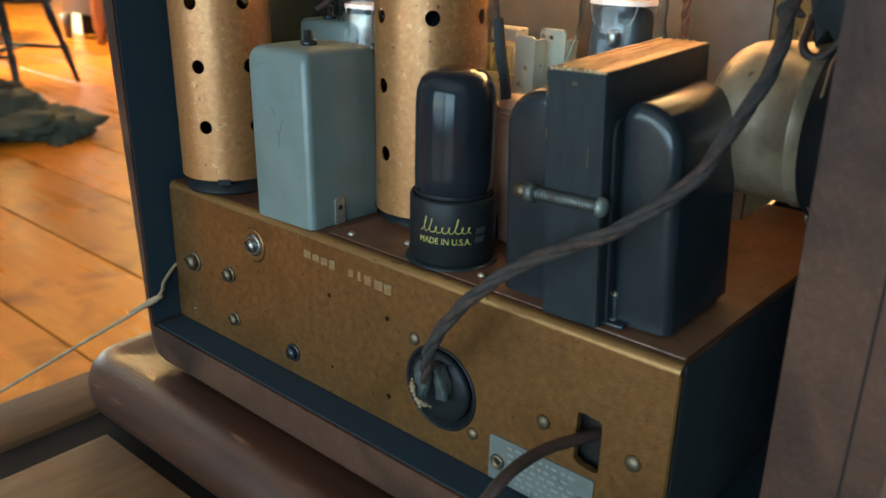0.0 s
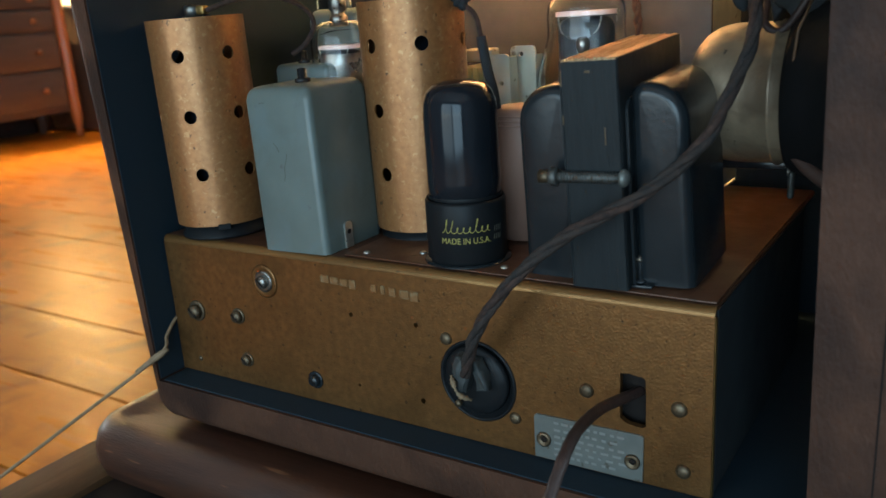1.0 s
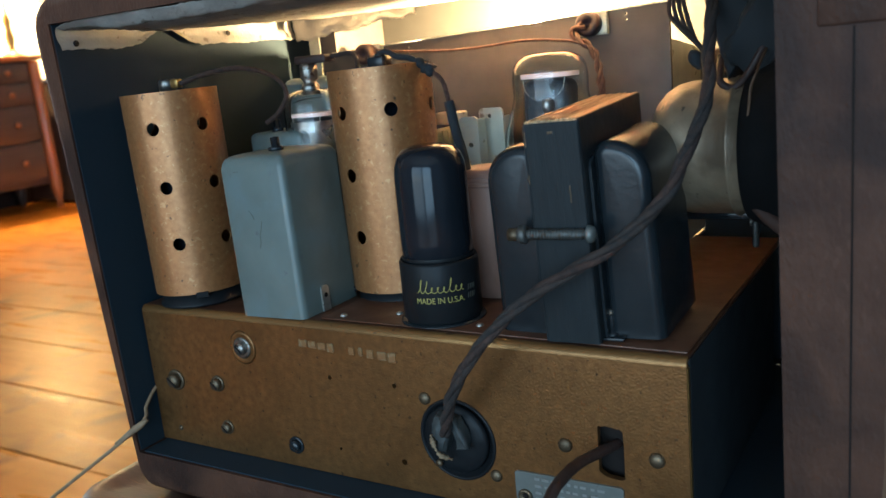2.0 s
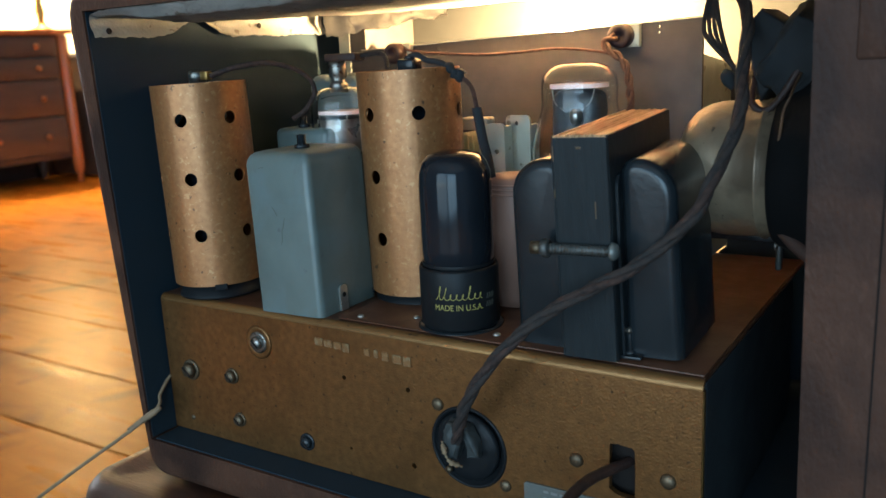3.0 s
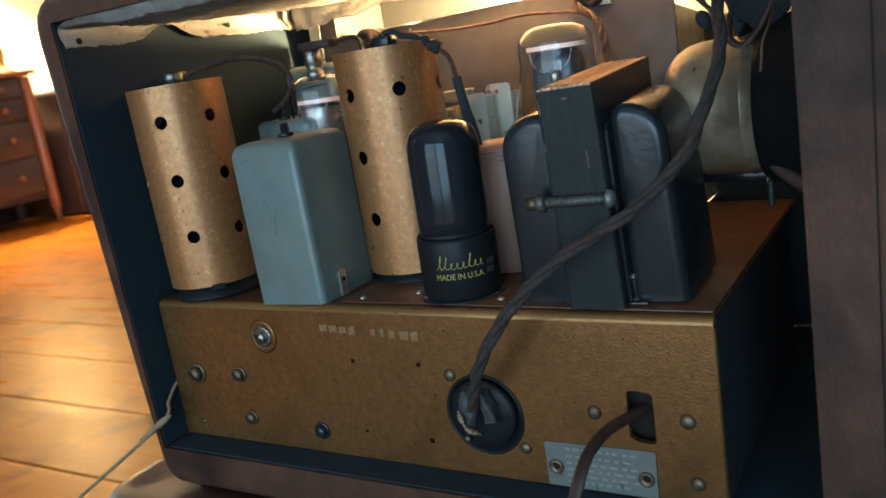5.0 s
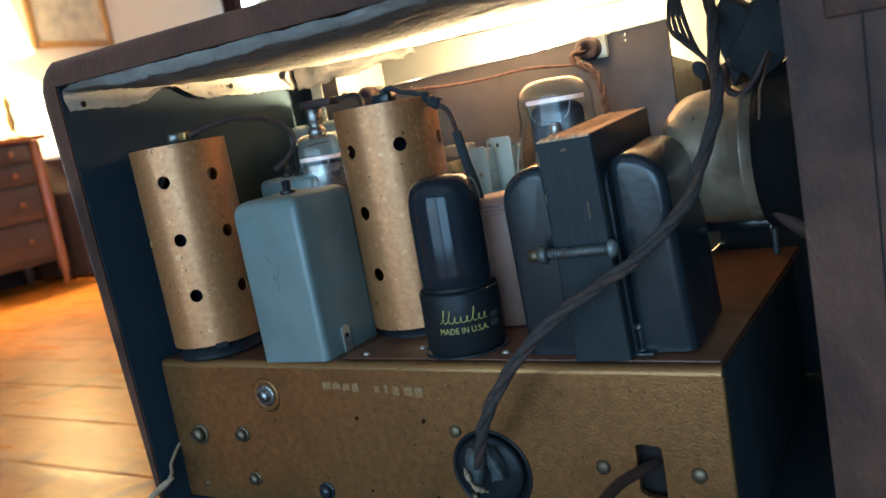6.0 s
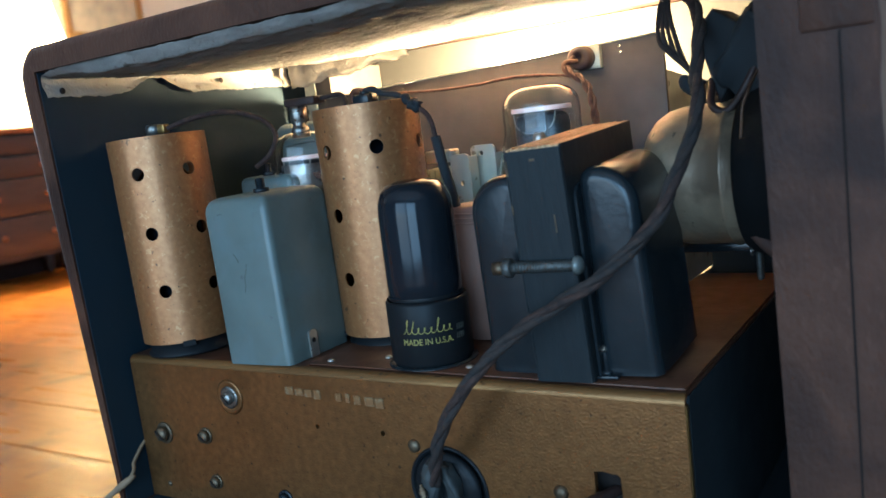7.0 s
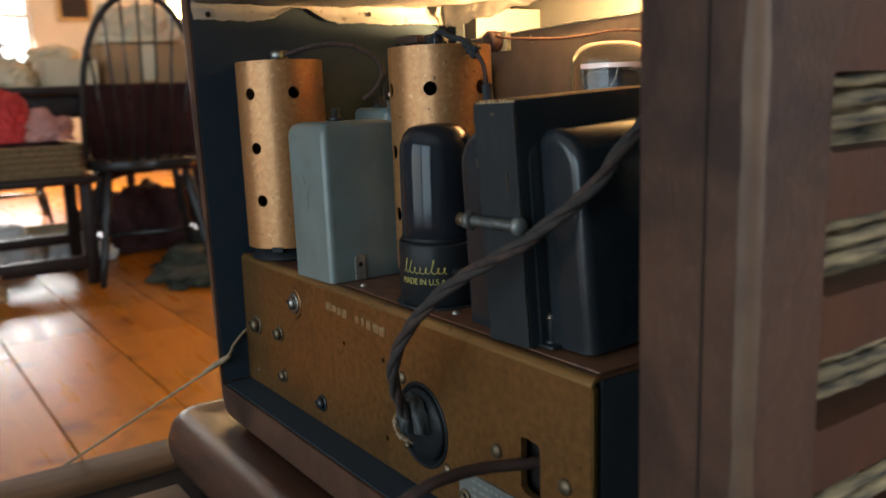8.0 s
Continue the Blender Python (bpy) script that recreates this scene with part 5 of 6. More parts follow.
part("wire", sweep(spline([(-0.020, 0.1325, 0.7205), (-0.014, 0.1270, 0.7190), (0.002, 0.1250, 0.7170), (0.030, 0.1260, 0.7150), (0.052, 0.1270, 0.7150), (0.074, 0.1270, 0.7160), (0.092, 0.1270, 0.7145), (0.104, 0.1270, 0.7120), (0.1120, 0.1260, 0.7060), (0.1150, 0.1250, 0.6960), (0.1160, 0.1240, 0.6800), (0.1160, 0.1240, CZ + 0.001)], 8), 0.0007, 8), COPPER_CORD, wires)
for run in strands_of([(0.1040, 0.1325, 0.7205), (0.1000, 0.1290, 0.7180), (0.1030, 0.1270, 0.7140), (0.1100, 0.1260, 0.7090), (0.1135, 0.1250, 0.7000), (0.1145, 0.1240, 0.6850), (0.1145, 0.1240, CZ + 0.001)], 2, 0.0011, 0.014, 8):
    part("wire", sweep(run, 0.0011, 8), COPPER_CORD, wires)

# ---- tuning gang and coil ----
gang = thing("tuning_capacitor", "plated tuning capacitor frame with bent end plates", "tuning capacitor", (0.06, 0.09, CZ))
for x, y in ((0.0585, 0.0830), (0.0640, 0.0930)):
    part("end_plate", holed(rounded(x, CZ + 0.0012, x + (0.0100 if y < 0.09 else 0.0128), 0.6833 if y < 0.09 else 0.6862, 0.0022, 4, "cd"), [ring(x + 0.0055, 0.6824 if y > 0.09 else 0.6700, 0.0012, 10)], y, y + 0.0012, "y"), PLATE, gang)
for x, y in ((0.0585, 0.0830), (0.0640, 0.0930)):
    e = x + (0.0100 if y < 0.09 else 0.0128)
    part("flange", boxed((e - 0.0012, y + 0.0013, CZ + 0.0012), (e, y + 0.0080, 0.6820), 0.0003, 1), PLATE, gang)
part("top_rail", boxed((0.0440, 0.0842, 0.6800), (0.0584, 0.0925, 0.6858), 0.0006, 1), PLATE, gang, "pale plated top rail")
part("side_rail", boxed((0.0300, 0.0950, CZ + 0.0012), (0.0600, 0.1250, 0.6640), 0.001), PLATE, gang)
for k in range(9):
    part("vane", boxed((0.0305 + k * 0.0032, 0.0965, 0.6642), (0.0313 + k * 0.0032, 0.1235, 0.6760)), PLATE, gang)
coil = thing("filter_capacitor", "pinkish waxed cardboard capacitor behind the tube", "capacitor", (0.085, 0.067, CZ))
part("body", lathe([(0.0130, CZ + 0.0012), (0.0150, CZ + 0.0016), (0.0152, 0.6600), (0.0140, 0.6630), (0.0060, 0.6640), (0, 0.6640)], pose(0.0870, 0.0600, 0), 32), WAX, coil)
for z in (0.6605, 0.6585, 0.6565):
    part("winding", sweep([Vector((0.0870 + 0.0153 * math.cos(a), 0.0600 + 0.0153 * math.sin(a), z)) for a in (math.pi * 2 * k / 40 for k in range(41))], 0.0005, 5), WAX, coil)
can3 = thing("coil_can", "tall grey-green metal coil can behind the tubes", "coil can", (-0.0475, 0.115, CZ))
part("shell", boxed((-0.0660, 0.1000, CZ + 0.0002), (-0.0290, 0.1320, 0.7080), 0.0060, 4), GREY, can3)
part("seam", boxed((-0.0600, 0.0997, 0.6990), (-0.0350, 0.1000, 0.6995)), BLACK, can3)


# ---- the far end of the room ----
chest = thing("chest_of_drawers", "tall mahogany chest of drawers with turned feet", "chest of drawers", (-5.0, 2.65, 0))
part("carcass", boxed((-5.25, 2.41, 0.16), (-4.80, 3.15, 0.94), 0.01), CHEST, chest)
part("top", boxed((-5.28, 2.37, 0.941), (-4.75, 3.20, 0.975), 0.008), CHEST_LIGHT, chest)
for y in (2.39, 3.11):
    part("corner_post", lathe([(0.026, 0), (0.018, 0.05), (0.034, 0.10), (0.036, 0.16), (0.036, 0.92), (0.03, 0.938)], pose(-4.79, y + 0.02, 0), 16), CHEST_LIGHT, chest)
    part("foot", lathe([(0.02, 0), (0.03, 0.08), (0.035, 0.158)], pose(-5.2, y + 0.02, 0), 12), CHEST, chest)
for k, (z0, z1) in enumerate(((0.20, 0.43), (0.445, 0.66), (0.675, 0.80), (0.815, 0.925))):
    drawer = part("drawer", boxed((-4.799, 2.45, z0), (-4.772, 3.08, z1), 0.006), CHEST, chest)
    for y in (2.60, 2.93):
        part("knob", lathe([(0.008, 0), (0.018, 0.012), (0.018, 0.022), (0, 0.028)], pose(-4.772, y, (z0 + z1) / 2, 0, 90, 0), 12), CHEST_LIGHT, drawer)
cupboard = thing("cupboard", "low dark wooden cupboard beside the chest", "cupboard", (-5.0, 3.3, 0))
part("carcass", boxed((-5.25, 3.24, 0.02), (-4.68, 3.75, 0.80), 0.008), CHEST, cupboard)
part("top", boxed((-5.27, 3.22, 0.801), (-4.65, 3.78, 0.83), 0.006), WHITE_BAG, cupboard, "pale cloth-covered top")
part("door", boxed((-4.679, 3.27, 0.08), (-4.66, 3.49, 0.77), 0.005), CHEST, cupboard)
part("door", boxed((-4.679, 3.50, 0.08), (-4.66, 3.72, 0.77), 0.005), CHEST, cupboard)
hang = thing("wall_cupboard", "red-brown wooden cupboard hung on the wall", "cupboard", (-5.2, 2.75, 1.55))
part("carcass", boxed((-5.298, 2.56, 1.51), (-5.10, 2.93, 2.15), 0.045, 5), CHEST_LIGHT, hang)
part("door", boxed((-5.0985, 2.60, 1.60), (-5.083, 2.89, 2.12), 0.006), CHEST, hang)
part("knob", lathe([(0.006, 0), (0.012, 0.01), (0, 0.02)], pose(-5.083, 2.625, 1.85, 0, 90, 0), 10), BRASS, hang)
clock = thing("tall_cabinet", "tall dark narrow wooden cabinet against the far wall", "cabinet", (-7.8, 3.28, 0))
part("carcass", boxed((-7.975, 3.12, 0.08), (-7.62, 3.42, 2.05), 0.012), DARK_TABLE, clock)
part("plinth", boxed((-7.976, 3.10, 0.0), (-7.60, 3.44, 0.079), 0.008), DARK_TABLE, clock)
part("cornice", boxed((-7.976, 3.08, 2.051), (-7.58, 3.46, 2.11), 0.02, 3), DARK_TABLE, clock)
part("door", boxed((-7.619, 3.15, 0.95), (-7.60, 3.39, 1.98), 0.006), CHEST, clock)
part("door", boxed((-7.619, 3.15, 0.14), (-7.60, 3.39, 0.92), 0.006), CHEST, clock)
single("trim", boxed((-7.998, 3.45, 1.37), (-7.975, 7.98, 1.40), 0.004), TRIM, "white painted rail along the far wall", "trim", kind="structure")
single("trim", boxed((-7.998, 3.45, 0.95), (-7.980, 7.98, 0.97), 0.004), TRIM, "white painted rail along the far wall", "trim", kind="structure")
vent = thing("wall_vent", "dark slotted vent low in the far wall", "vent", (-7.97, 3.87, 0.02))
part("frame", boxed((-7.978, 3.72, 0.002), (-7.968, 4.05, 0.052), 0.003), EBONY, vent)
for k in range(3):
    part("slat", boxed((-7.967, 3.74, 0.010 + 0.013 * k), (-7.960, 4.03, 0.016 + 0.013 * k), 0.001, 1), WINDSOR, vent)
for y0, y1, z0, z1, mat, lab in ((3.53, 3.69, 1.70, 1.96, PICTURE, "small faded print pinned on the far wall"), (3.84, 3.97, 1.50, 1.68, BACK_WALL, "blue-grey card pinned on the far wall"), (3.74, 3.84, 1.94, 2.06, PALE_CLOTH, "cream paper notice pinned on the far wall"),
                                 (4.02, 4.22, 1.72, 1.98, PICTURE, "pale print pinned on the far wall")):
    note = thing("pinned_sheet", lab, "paper", (-7.99, (y0 + y1) / 2, z0), "sheets on the far wall")
    part("sheet", boxed((-7.997, y0, z0), (-7.993, y1, z1)), mat, note)
    part("border", holed([(y0 - 0.008, z0 - 0.008), (y1 + 0.008, z0 - 0.008), (y1 + 0.008, z1 + 0.008), (y0 - 0.008, z1 + 0.008)], [[(y0 + 0.001, z0 + 0.001), (y1 - 0.001, z0 + 0.001), (y1 - 0.001, z1 - 0.001), (y0 + 0.001, z1 - 0.001)]], -7.9975, -7.988, "x"), DARK_TABLE, note)
lampt = thing("table_lamp", "brass table lamp with a glowing cream shade", "table lamp", (-4.98, 2.93, 0.975))
part("base", lathe([(0.075, 0.975), (0.078, 0.99), (0.03, 1.01), (0.018, 1.04), (0.032, 1.10), (0.020, 1.16), (0.030, 1.21), (0.012, 1.26), (0.010, 1.58)], pose(-5.05, 3.18, 0), 20), BRASS, lampt, "turned brass stem")
part("shade", lathe([(0.235, 1.52), (0.14, 1.95), (0.137, 1.95), (0.232, 1.52)], pose(-5.05, 3.18, 0), 32, cap=False), SHADE, lampt, "glowing pleated cream shade")
for (x, y, r, h, mat, lab) in ((-4.95, 2.72, 0.045, 0.12, GREENERY, "small green glass jar on the chest"), (-4.90, 2.60, 0.035, 0.08, BRASS, "small brass pot on the chest"), (-5.05, 2.48, 0.05, 0.16, GREENERY, "green bottle on the chest")):
    single("jar", lathe([(r * 0.8, 0.9755), (r, 0.985), (r, 0.975 + h * 0.7), (r * 0.5, 0.975 + h * 0.85), (r * 0.55, 0.975 + h), (0, 0.975 + h)], pose(x, y, 0), 18), mat, lab, "jar", "jars on the chest")
pic = thing("framed_picture", "pale framed picture on the cream wall", "picture", (-5.28, 3.6, 1.4))
y0, y1, z0, z1 = 3.64, 4.33, 1.60, 2.32
part("picture", boxed((-5.296, y0 + 0.05, z0 + 0.05), (-5.285, y1 - 0.05, z1 - 0.05)), PICTURE, pic)
for lo, hi in (((-5.297, y0, z0), (-5.265, y0 + 0.05, z1)), ((-5.297, y1 - 0.05, z0), (-5.265, y1, z1)), ((-5.297, y0 + 0.051, z0), (-5.265, y1 - 0.051, z0 + 0.05)), ((-5.297, y0 + 0.051, z1 - 0.05), (-5.265, y1 - 0.051, z1))):
    part("frame_rail", boxed(lo, hi, 0.006), GILT, pic, "gilt wooden frame")
curtain = thing("curtain", "dark maroon curtain beside the window", "curtain", (-5.2, 5.7, 0))
path = [(-5.22 + 0.02 * math.sin(k * 1.7), 5.53 + 0.02 * k) for k in range(13)]
bm = bmesh.new()
cols = [(bm.verts.new((x, y, 0.001)), bm.verts.new((x, y, 2.45))) for x, y in path]
for a, b in zip(cols, cols[1:]):
    bm.faces.new((a[0], b[0], b[1], a[1]))
bmesh.ops.solidify(bm, geom=list(bm.faces), thickness=0.006)
part("drape", bm, CURTAIN, curtain)
part("curtain_rod", rod((-5.2, 5.5, 2.46), (-5.2, 6.8, 2.46), 0.012), DARK_TABLE, curtain)
pic2 = thing("framed_picture", "small dark framed picture on the far wall", "picture", (-7.98, 1.65, 1.4))
part("picture", boxed((-7.998, 1.57, 1.42), (-7.985, 1.80, 1.70)), DARK_TABLE, pic2)
part("frame", holed([(1.54, 1.39), (1.83, 1.39), (1.83, 1.73), (1.54, 1.73)], [[(1.57, 1.42), (1.80, 1.42), (1.80, 1.70), (1.57, 1.70)]], -7.999, -7.975, "x"), GILT, pic2)


# made-up lamp and its table, there to brighten the far walls
stand = thing("lamp_table", "small dark round table added to carry the extra lamp", "table", (-5.6, 1.95, 0))
part("tabletop", lathe([(0, 0.70), (0.22, 0.70), (0.23, 0.715), (0.22, 0.73), (0, 0.73)], pose(-5.6, 1.95, 0), 28), DARK_TABLE, stand)
part("column", lathe([(0.06, 0.02), (0.03, 0.06), (0.022, 0.3), (0.035, 0.45), (0.025, 0.69)], pose(-5.6, 1.95, 0), 16), DARK_TABLE, stand)
part("foot", lathe([(0.19, 0), (0.19, 0.02), (0.10, 0.03)], pose(-5.6, 1.95, 0), 24), DARK_TABLE, stand)
added_lamp = thing("table_lamp", "added table lamp with a glowing white drum shade", "table lamp", (-5.6, 1.95, 0.73))
part("base", lathe([(0.07, 0.731), (0.075, 0.75), (0.05, 0.80), (0.07, 0.90), (0.05, 1.02), (0.014, 1.06), (0.010, 1.30)], pose(-5.6, 1.95, 0), 20), GREENERY, added_lamp, "blue-green glazed base")
part("shade", lathe([(0.19, 1.24), (0.17, 1.56), (0.167, 1.56), (0.187, 1.24)], pose(-5.6, 1.95, 0), 32, cap=False), SHADE, added_lamp, "glowing white shade")


def windsor_chair(m, label):
    """A bow-back chair whose back stands at +x and whose seat looks to -x."""
    c = thing("windsor_chair", label, "chair", (0, 0, 0), "bow-back chairs round the table")
    outline = [(0.20 * math.cos(a) * (1.0 if math.cos(a) > 0 else 1.1), 0.22 * math.sin(a)) for a in (2 * math.pi * k / 28 for k in range(28))]
    part("seat", prism(outline, 0.425, 0.462, "z", 0.008), WINDSOR, c)
    feet = []
    for sx in (-1, 1):
        for sy in (-1, 1):
            a, b = Vector((0.13 * sx, 0.14 * sy, 0.424)), Vector((0.22 * sx, 0.21 * sy, 0))
            feet.append((a, b))
            rows = [a.lerp(b, t) for t in (0, 0.15, 0.3, 0.45, 0.55, 0.62, 0.8, 1)]
            part("leg", sweep(rows, [0.013, 0.017, 0.021, 0.019, 0.013, 0.018, 0.015, 0.011], 10), WINDSOR, c)
    mid = [a.lerp(b, 0.62) for a, b in feet]
    part("stretcher", sweep([mid[0].lerp(mid[2], t) for t in (0, 0.3, 0.5, 0.7, 1)], [0.008, 0.011, 0.014, 0.011, 0.008], 8), WINDSOR, c)
    part("stretcher", sweep([mid[1].lerp(mid[3], t) for t in (0, 0.3, 0.5, 0.7, 1)], [0.008, 0.011, 0.014, 0.011, 0.008], 8), WINDSOR, c)
    part("stretcher", sweep([mid[0].lerp(mid[2], 0.5).lerp(mid[1].lerp(mid[3], 0.5), t) for t in (0, 0.3, 0.5, 0.7, 1)], [0.008, 0.011, 0.014, 0.011, 0.008], 8), WINDSOR, c)
    bow = [Vector((0.165 + 0.09 * s, 0.215 * math.cos(a), 0.462 + 0.60 * s)) for a, s in ((math.pi * k / 24, math.sin(math.pi * k / 24) ** 0.62) for k in range(25))]
    part("bow", sweep(bow, 0.012, 10), WINDSOR, c)
    for k in range(7):
        f = (k - 3) / 3.6
        s = max(0.05, 1 - f * f) ** 0.31
        part("spindle", rod((0.165, 0.15 * f, 0.46), (0.165 + 0.09 * s, 0.215 * f, 0.462 + 0.60 * s), 0.0065, 8, 0.005), WINDSOR, c)
    c.matrix_world = m
    return c


w1 = windsor_chair(pose(-3.10, 0.79, 0, 0, 0, -8), "black painted bow-back windsor chair beside the dining table")
copy_thing(w1, pose(-3.75, 1.40, 0, 0, 0, 30))
copy_thing(w1, pose(-5.05, 0.55, 0, 0, 0, 175))
pad = thing("chair_cushion", "black padded cushion leaning on a bow-back chair", "cushion", (0, 0, 0))
bm = boxed((-0.022, -0.185, 0.0), (0.022, 0.185, 0.345), 0.018, 4)
bmesh.ops.subdivide_edges(bm, edges=list(bm.edges), cuts=5, use_grid_fill=True)
for v in bm.verts:
    v.co.x += 0.006 * noise.noise(v.co * 14) + (0.012 if v.co.x > 0 else -0.012) * max(0.0, 1 - (v.co.y / 0.185) ** 2)
    v.co.z += 0.008 * noise.noise(v.co * 9 + Vector((4, 0, 0))) * (v.co.z > 0.1)
    v.co.x += 0.128 + 0.15 * v.co.z
    v.co.z += 0.464
part("pad", soften(bm, 80), BLACK_CLOTH, pad)
pad.matrix_world = pose(-3.75, 1.40, 0, 0, 0, 30)

dining = thing("dining_table", "dark wooden dining table heaped with boxes", "table", (-4.2, 0.8, 0))
part("tabletop", boxed((-4.75, -0.15, 0.715), (-3.40, 1.24, 0.750), 0.008), DARK_TABLE, dining)
for x in (-4.66, -3.50):
    for y in (-0.06, 1.15):
        part("leg", lathe([(0.02, 0), (0.03, 0.08), (0.022, 0.2), (0.036, 0.45), (0.03, 0.55), (0.042, 0.62), (0.042, 0.714)], pose(x, y, 0), 14), DARK_TABLE, dining)
part("apron", boxed((-3.50, -0.02, 0.62), (-3.475, 1.11, 0.714), 0.004), DARK_TABLE, dining)
part("apron", boxed((-4.675, -0.02, 0.62), (-4.65, 1.11, 0.714), 0.004), DARK_TABLE, dining)


def carton(lo, hi, label, mat=CARD, turn=0.0):
    b = thing("cardboard_box", label, "box", ((lo[0] + hi[0]) / 2, (lo[1] + hi[1]) / 2, lo[2]), "boxes on the table")
    part("body", boxed(lo, hi, 0.004), mat, b)
    part("flap", boxed((lo[0] - 0.02, lo[1], hi[2] + 0.001), (lo[0] + (hi[0] - lo[0]) * 0.5, hi[1], hi[2] + 0.005)), mat, b)
    part("tape", boxed((hi[0] + 0.0005, (lo[1] + hi[1]) / 2 - 0.03, lo[2] + 0.02), (hi[0] + 0.0015, (lo[1] + hi[1]) / 2 + 0.03, hi[2] - 0.001)), PALE_CLOTH, b)
    return b


carton((-3.95, 0.80, 0.751), (-3.60, 1.20, 0.93), "brown cardboard box on the dining table")
carton((-4.35, 0.55, 0.751), (-4.02, 0.85, 0.87), "wide brown cardboard box on the dining table")
carton((-3.80, 0.55, 0.751), (-3.52, 0.76, 0.86), "pale cardboard box on the dining table", PALE_CLOTH)


def heap(name, centre, size, mat, label, category, seed, fold=0.35):
    """A crumpled heap of cloth or bags: a folded, lumpy dome with an uneven hem."""
    bm = bmesh.new()
    bmesh.ops.create_icosphere(bm, subdivisions=5, radius=1)
    for v in bm.verts:
        p = v.co.copy()
        k = 1 + fold * noise.noise(p * 1.6 + Vector((seed, 0, 0))) + fold * 0.6 * abs(noise.noise(p * 3.7 + Vector((0, seed, 0)))) + 0.12 * noise.noise(p * 9) - fold * 0.9 * max(0, 0.22 - abs(noise.noise(p * 2.3 + Vector((0, 0, seed))))) - fold * 0.5 * max(0, 0.2 - abs(noise.noise(p * 5.3 + Vector((seed, seed, 0)))))
        v.co = Vector((p.x * k * size[0], p.y * k * size[1], max(p.z, -0.12) * k * size[2]))
    low = min(v.co.z for v in bm.verts)
    for v in bm.verts:
        v.co += Vector(centre) + Vector((0, 0, -low))
    for f in bm.faces:
        f.smooth = True
    return single(name, bm, mat, label, category)


heap("crumpled_cloth", (-3.75, 1.0, 0.936), (0.15, 0.2, 0.14), PALE_CLOTH, "heap of cream cloth in a box", "cloth", 3)
heap("crumpled_cloth", (-4.2, 0.72, 0.876), (0.12, 0.12, 0.07), PALE_CLOTH, "heap of cream cloth on a box", "cloth", 5)
heap("crumpled_bag", (-4.15, 0.35, 0.751), (0.15, 0.16, 0.22), WHITE_BAG, "crumpled white plastic bag on the table", "bag", 7)
heap("crumpled_bag", (-3.68, 0.42, 0.751), (0.10, 0.12, 0.10), PALE_CLOTH, "crumpled cream paper bag on the table", "bag", 9)
bench = thing("bench", "low dark wooden bench before the dining table", "bench", (-3.15, 0.3, 0))
part("seat", boxed((-3.38, -0.18, 0.385), (-2.98, 0.59, 0.415), 0.006), DARK_TABLE, bench)
for x in (-3.34, -3.06):
    for y in (-0.14, 0.53):
        part("leg", boxed((x, y, 0), (x + 0.045, y + 0.045, 0.384), 0.004), DARK_TABLE, bench)
part("stretcher", boxed((-3.055, -0.094, 0.06), (-3.02, 0.529, 0.11), 0.004), DARK_TABLE, bench)
part("stretcher", boxed((-3.335, -0.094, 0.12), (-3.30, 0.529, 0.16), 0.004), DARK_TABLE, bench)
basket = thing("wicker_basket", "wicker basket on the bench filled with cloth", "basket", (-3.15, 0.36, 0.416))
bm = holed(rounded(-3.34, 0.17, -3.02, 0.56, 0.03, 5), [rounded(-3.325, 0.185, -3.035, 0.545, 0.02, 5)], 0.417, 0.525, "z")
part("side", bm, WICKER, basket)
part("bottom", boxed((-3.32, 0.19, 0.417), (-3.04, 0.54, 0.425)), WICKER, basket)
for z in (0.435, 0.457, 0.479, 0.501, 0.524):
    part("weave", sweep([Vector((x, y, z)) for x, y in rounded(-3.342, 0.168, -3.018, 0.562, 0.032, 5)] + [Vector((-3.342, 0.20, z))], 0.008, 6), WICKER, basket)
heap("crumpled_cloth", (-3.17, 0.36, 0.430), (0.120, 0.155, 0.12), MAROON, "maroon cloth filling the basket", "cloth", 15)
heap("crumpled_cloth", (-3.14, 0.45, 0.545), (0.10, 0.11, 0.09), PINK, "dusty pink cloth heaped on the basket", "cloth", 11)
heap("crumpled_cloth", (-3.16, 0.31, 0.545), (0.10, 0.11, 0.15), RED, "bright red cloth on top of the basket", "cloth", 13)
cover = thing("table_drape", "maroon cloth hanging over the table edge", "cloth", (-3.39, 0.95, 0.75))
bm = bmesh.new()
rows = []
for i in range(49):
    y = 0.66 + 0.52 * i / 48
    hem = 0.37 + 0.02 * noise.noise((y * 6, 0.4, 0))
    rows.append([bm.verts.new((-3.47, y, 0.7545)), bm.verts.new((-3.405, y, 0.7545))] + [bm.verts.new((-3.391 + f * 0.022 * (1 + math.sin(y * 46 + 1.2 * math.sin(y * 13))), y, 0.747 + (hem - 0.747) * f)) for f in (0.0, 0.2, 0.45, 0.7, 1.0)])
for a, b in zip(rows, rows[1:]):
    for k in range(6):
        bm.faces.new((a[k], a[k + 1], b[k + 1], b[k]))
bmesh.ops.solidify(bm, geom=list(bm.faces), thickness=0.003)
part("drape", soften(bm, 80), MAROON, cover)
hem = [Vector((-3.3895 + 0.022 * (1 + math.sin(y * 46 + 1.2 * math.sin(y * 13))), y, 0.373 + 0.02 * noise.noise((y * 6, 0.4, 0)))) for y in (0.66 + 0.52 * i / 96 for i in range(97))]
part("hem", sweep(hem, 0.006, 8), MAROON, cover, "rolled maroon hem")
heap("crumpled_cloth", (-3.75, 0.95, 0.001), (0.20, 0.28, 0.26), MAROON, "dark maroon blanket heaped under the table", "cloth", 17)
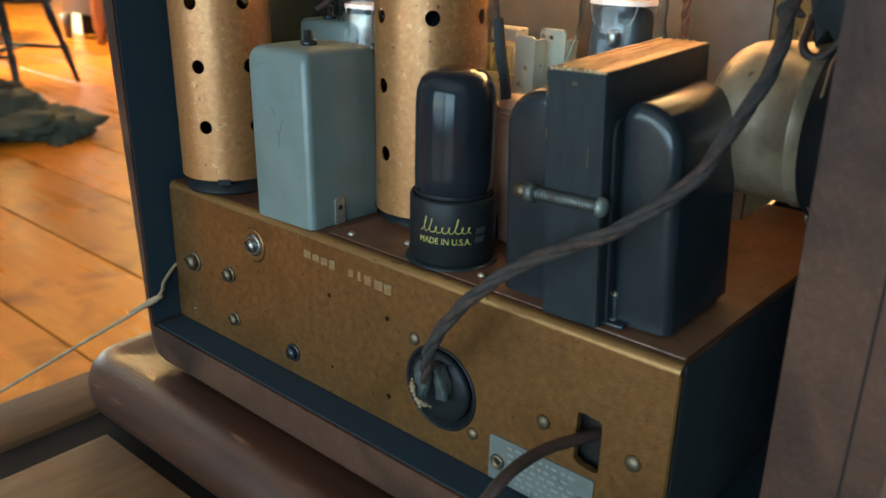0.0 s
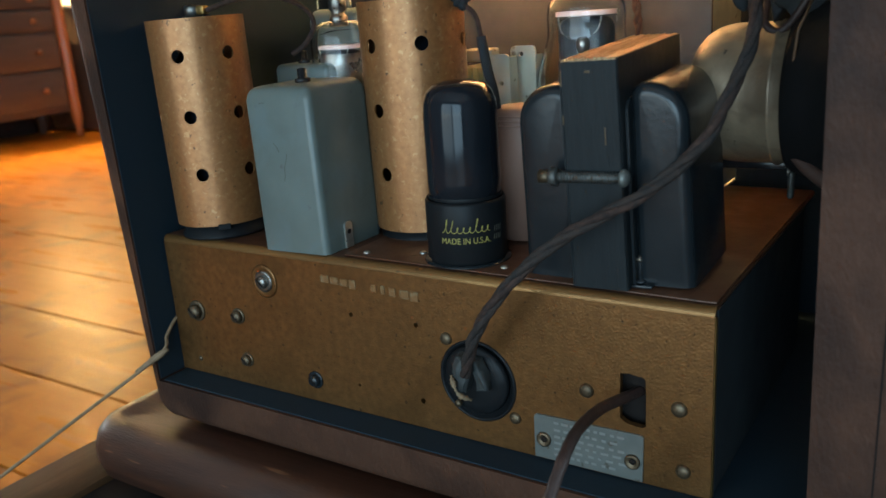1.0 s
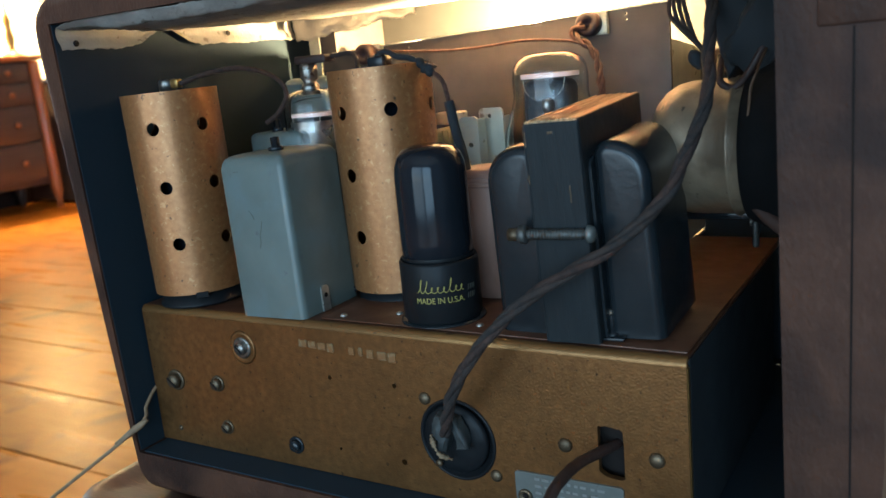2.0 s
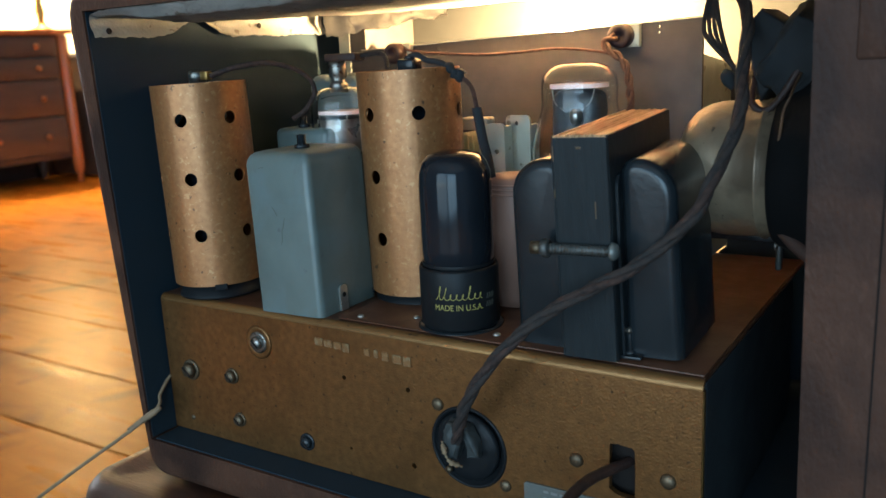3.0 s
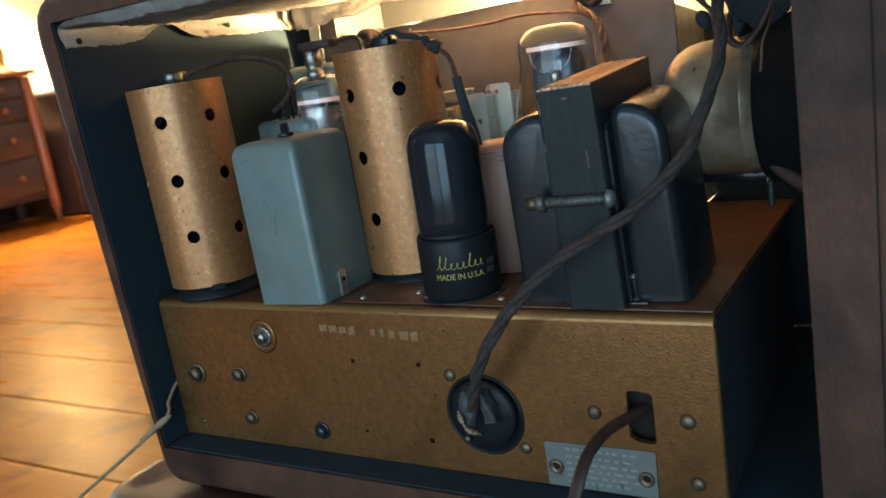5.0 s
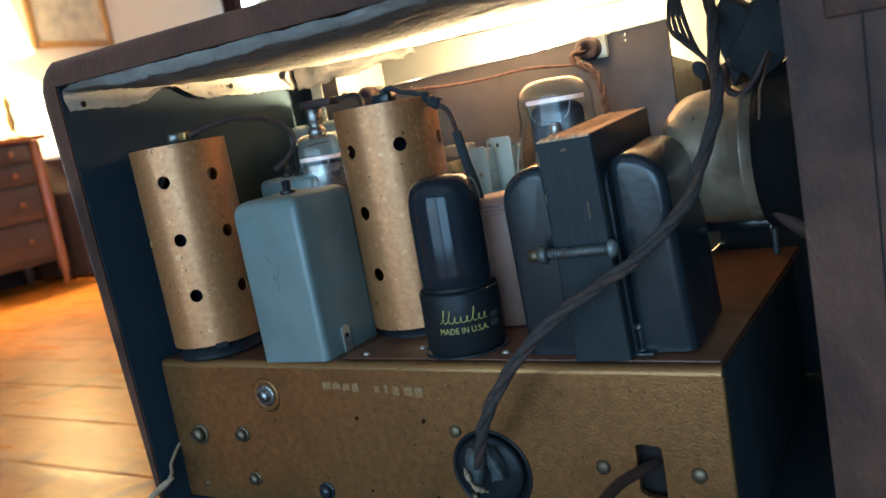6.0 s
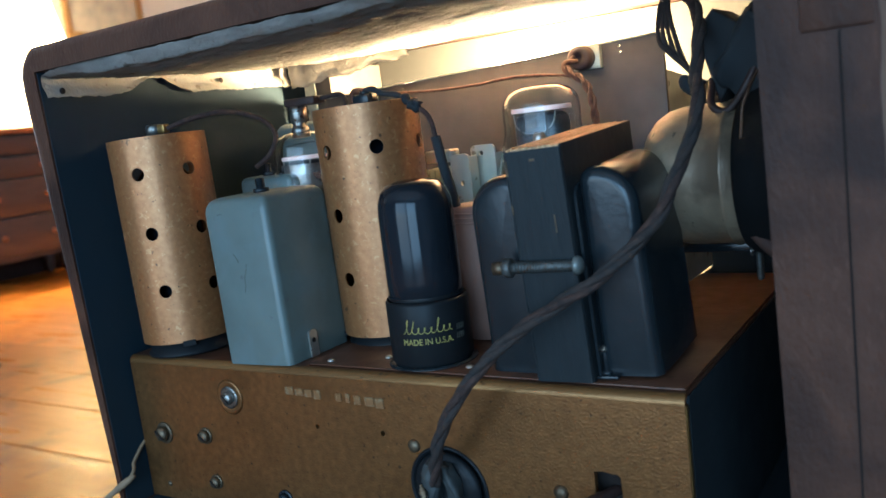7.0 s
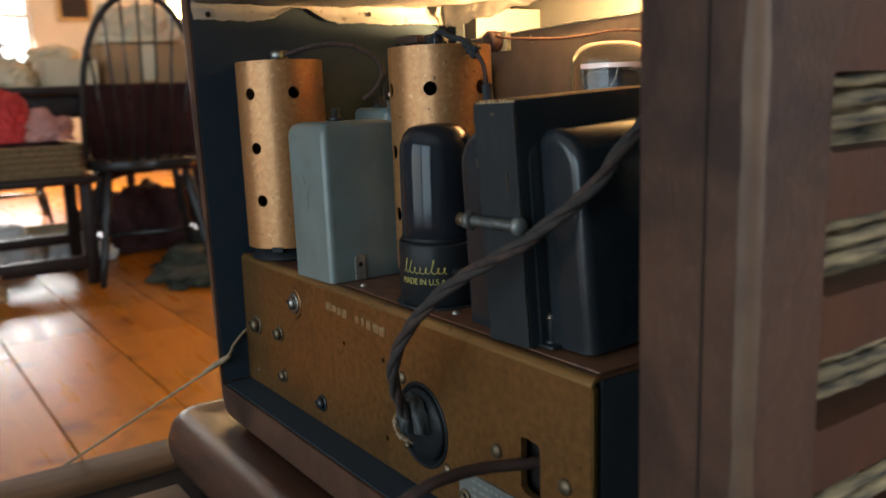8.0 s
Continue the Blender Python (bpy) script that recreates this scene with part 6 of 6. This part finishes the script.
heap("crumpled_cloth", (-2.90, 1.02, 0.001), (0.26, 0.24, 0.09), GREEN_CLOTH, "dark green crumpled cloth on the floor", "cloth", 19, 0.6)
heap("crumpled_cloth", (-2.68, 1.12, 0.001), (0.12, 0.10, 0.05), GREEN_CLOTH, "corner of dark green cloth on the floor", "cloth", 21, 0.6)
heap("crumpled_cloth", (-2.80, 0.82, 0.001), (0.16, 0.07, 0.03), GREEN_CLOTH, "thin fold of dark green cloth on the floor", "cloth", 22, 0.6)
heap("crumpled_bag", (-3.25, 0.02, 0.001), (0.09, 0.11, 0.08), WHITE_BAG, "white plastic bag under the bench", "bag", 23)
heap("crumpled_bag", (-3.70, 0.30, 0.001), (0.14, 0.18, 0.16), WHITE_BAG, "white plastic bag under the table", "bag", 25)
heap("paper_bag", (-2.98, 0.10, 0.001), (0.09, 0.12, 0.12), CARD, "crumpled brown paper bag on the floor", "bag", 27)

heap("crumpled_bag", (-3.52, 0.62, 0.001), (0.10, 0.12, 0.10), WHITE_BAG, "small white paper bag under the table", "bag", 31)
heap("crumpled_cloth", (-3.45, 1.18, 0.001), (0.16, 0.14, 0.07), GREEN_CLOTH, "dark cloth bunched beside a chair leg", "cloth", 33, 0.6)
shoe_box = thing("shoe_box", "open pale shoe box under the dining table", "box", (-3.85, 0.55, 0))
part("body", holed([(-3.98, 0.45), (-3.72, 0.45), (-3.72, 0.66), (-3.98, 0.66)], [[(-3.974, 0.456), (-3.726, 0.456), (-3.726, 0.654), (-3.974, 0.654)]], 0.004, 0.12, "z"), PALE_CLOTH, shoe_box)
part("bottom", boxed((-3.98, 0.45, 0.0005), (-3.72, 0.66, 0.0038)), PALE_CLOTH, shoe_box)

# ---- floor boards, running along x ----
boards = {}


def board_mesh(length):
    if length not in boards:
        bm = boxed((0, 0.0015, -0.0215), (length, 0.2535, 0.0), 0.0018, 1)
        soften(bm)
        data = bpy.data.meshes.new("floor_board")
        bm.to_mesh(data)
        bm.free()
        data.materials.append(PINE)
        boards[length] = data
    return boards[length]


rng2 = random.Random(11)
for row in range(45):
    y = 0.13 + 0.255 * (row - 14)
    if y < -3.48 or y > 7.74:
        continue
    x = -7.99 - rng2.uniform(0, 2.5)
    while x < 2.95:
        length = rng2.choice((2.8, 3.4, 4.0))
        a, b = max(x, -7.99), min(x + length - 0.002, 2.99)
        if b - a > 0.1:
            piece = new("floor_board", board_mesh(round(b - a, 3)))
            piece.location = (a, y, 0)
            piece.parent = floor
        x += length
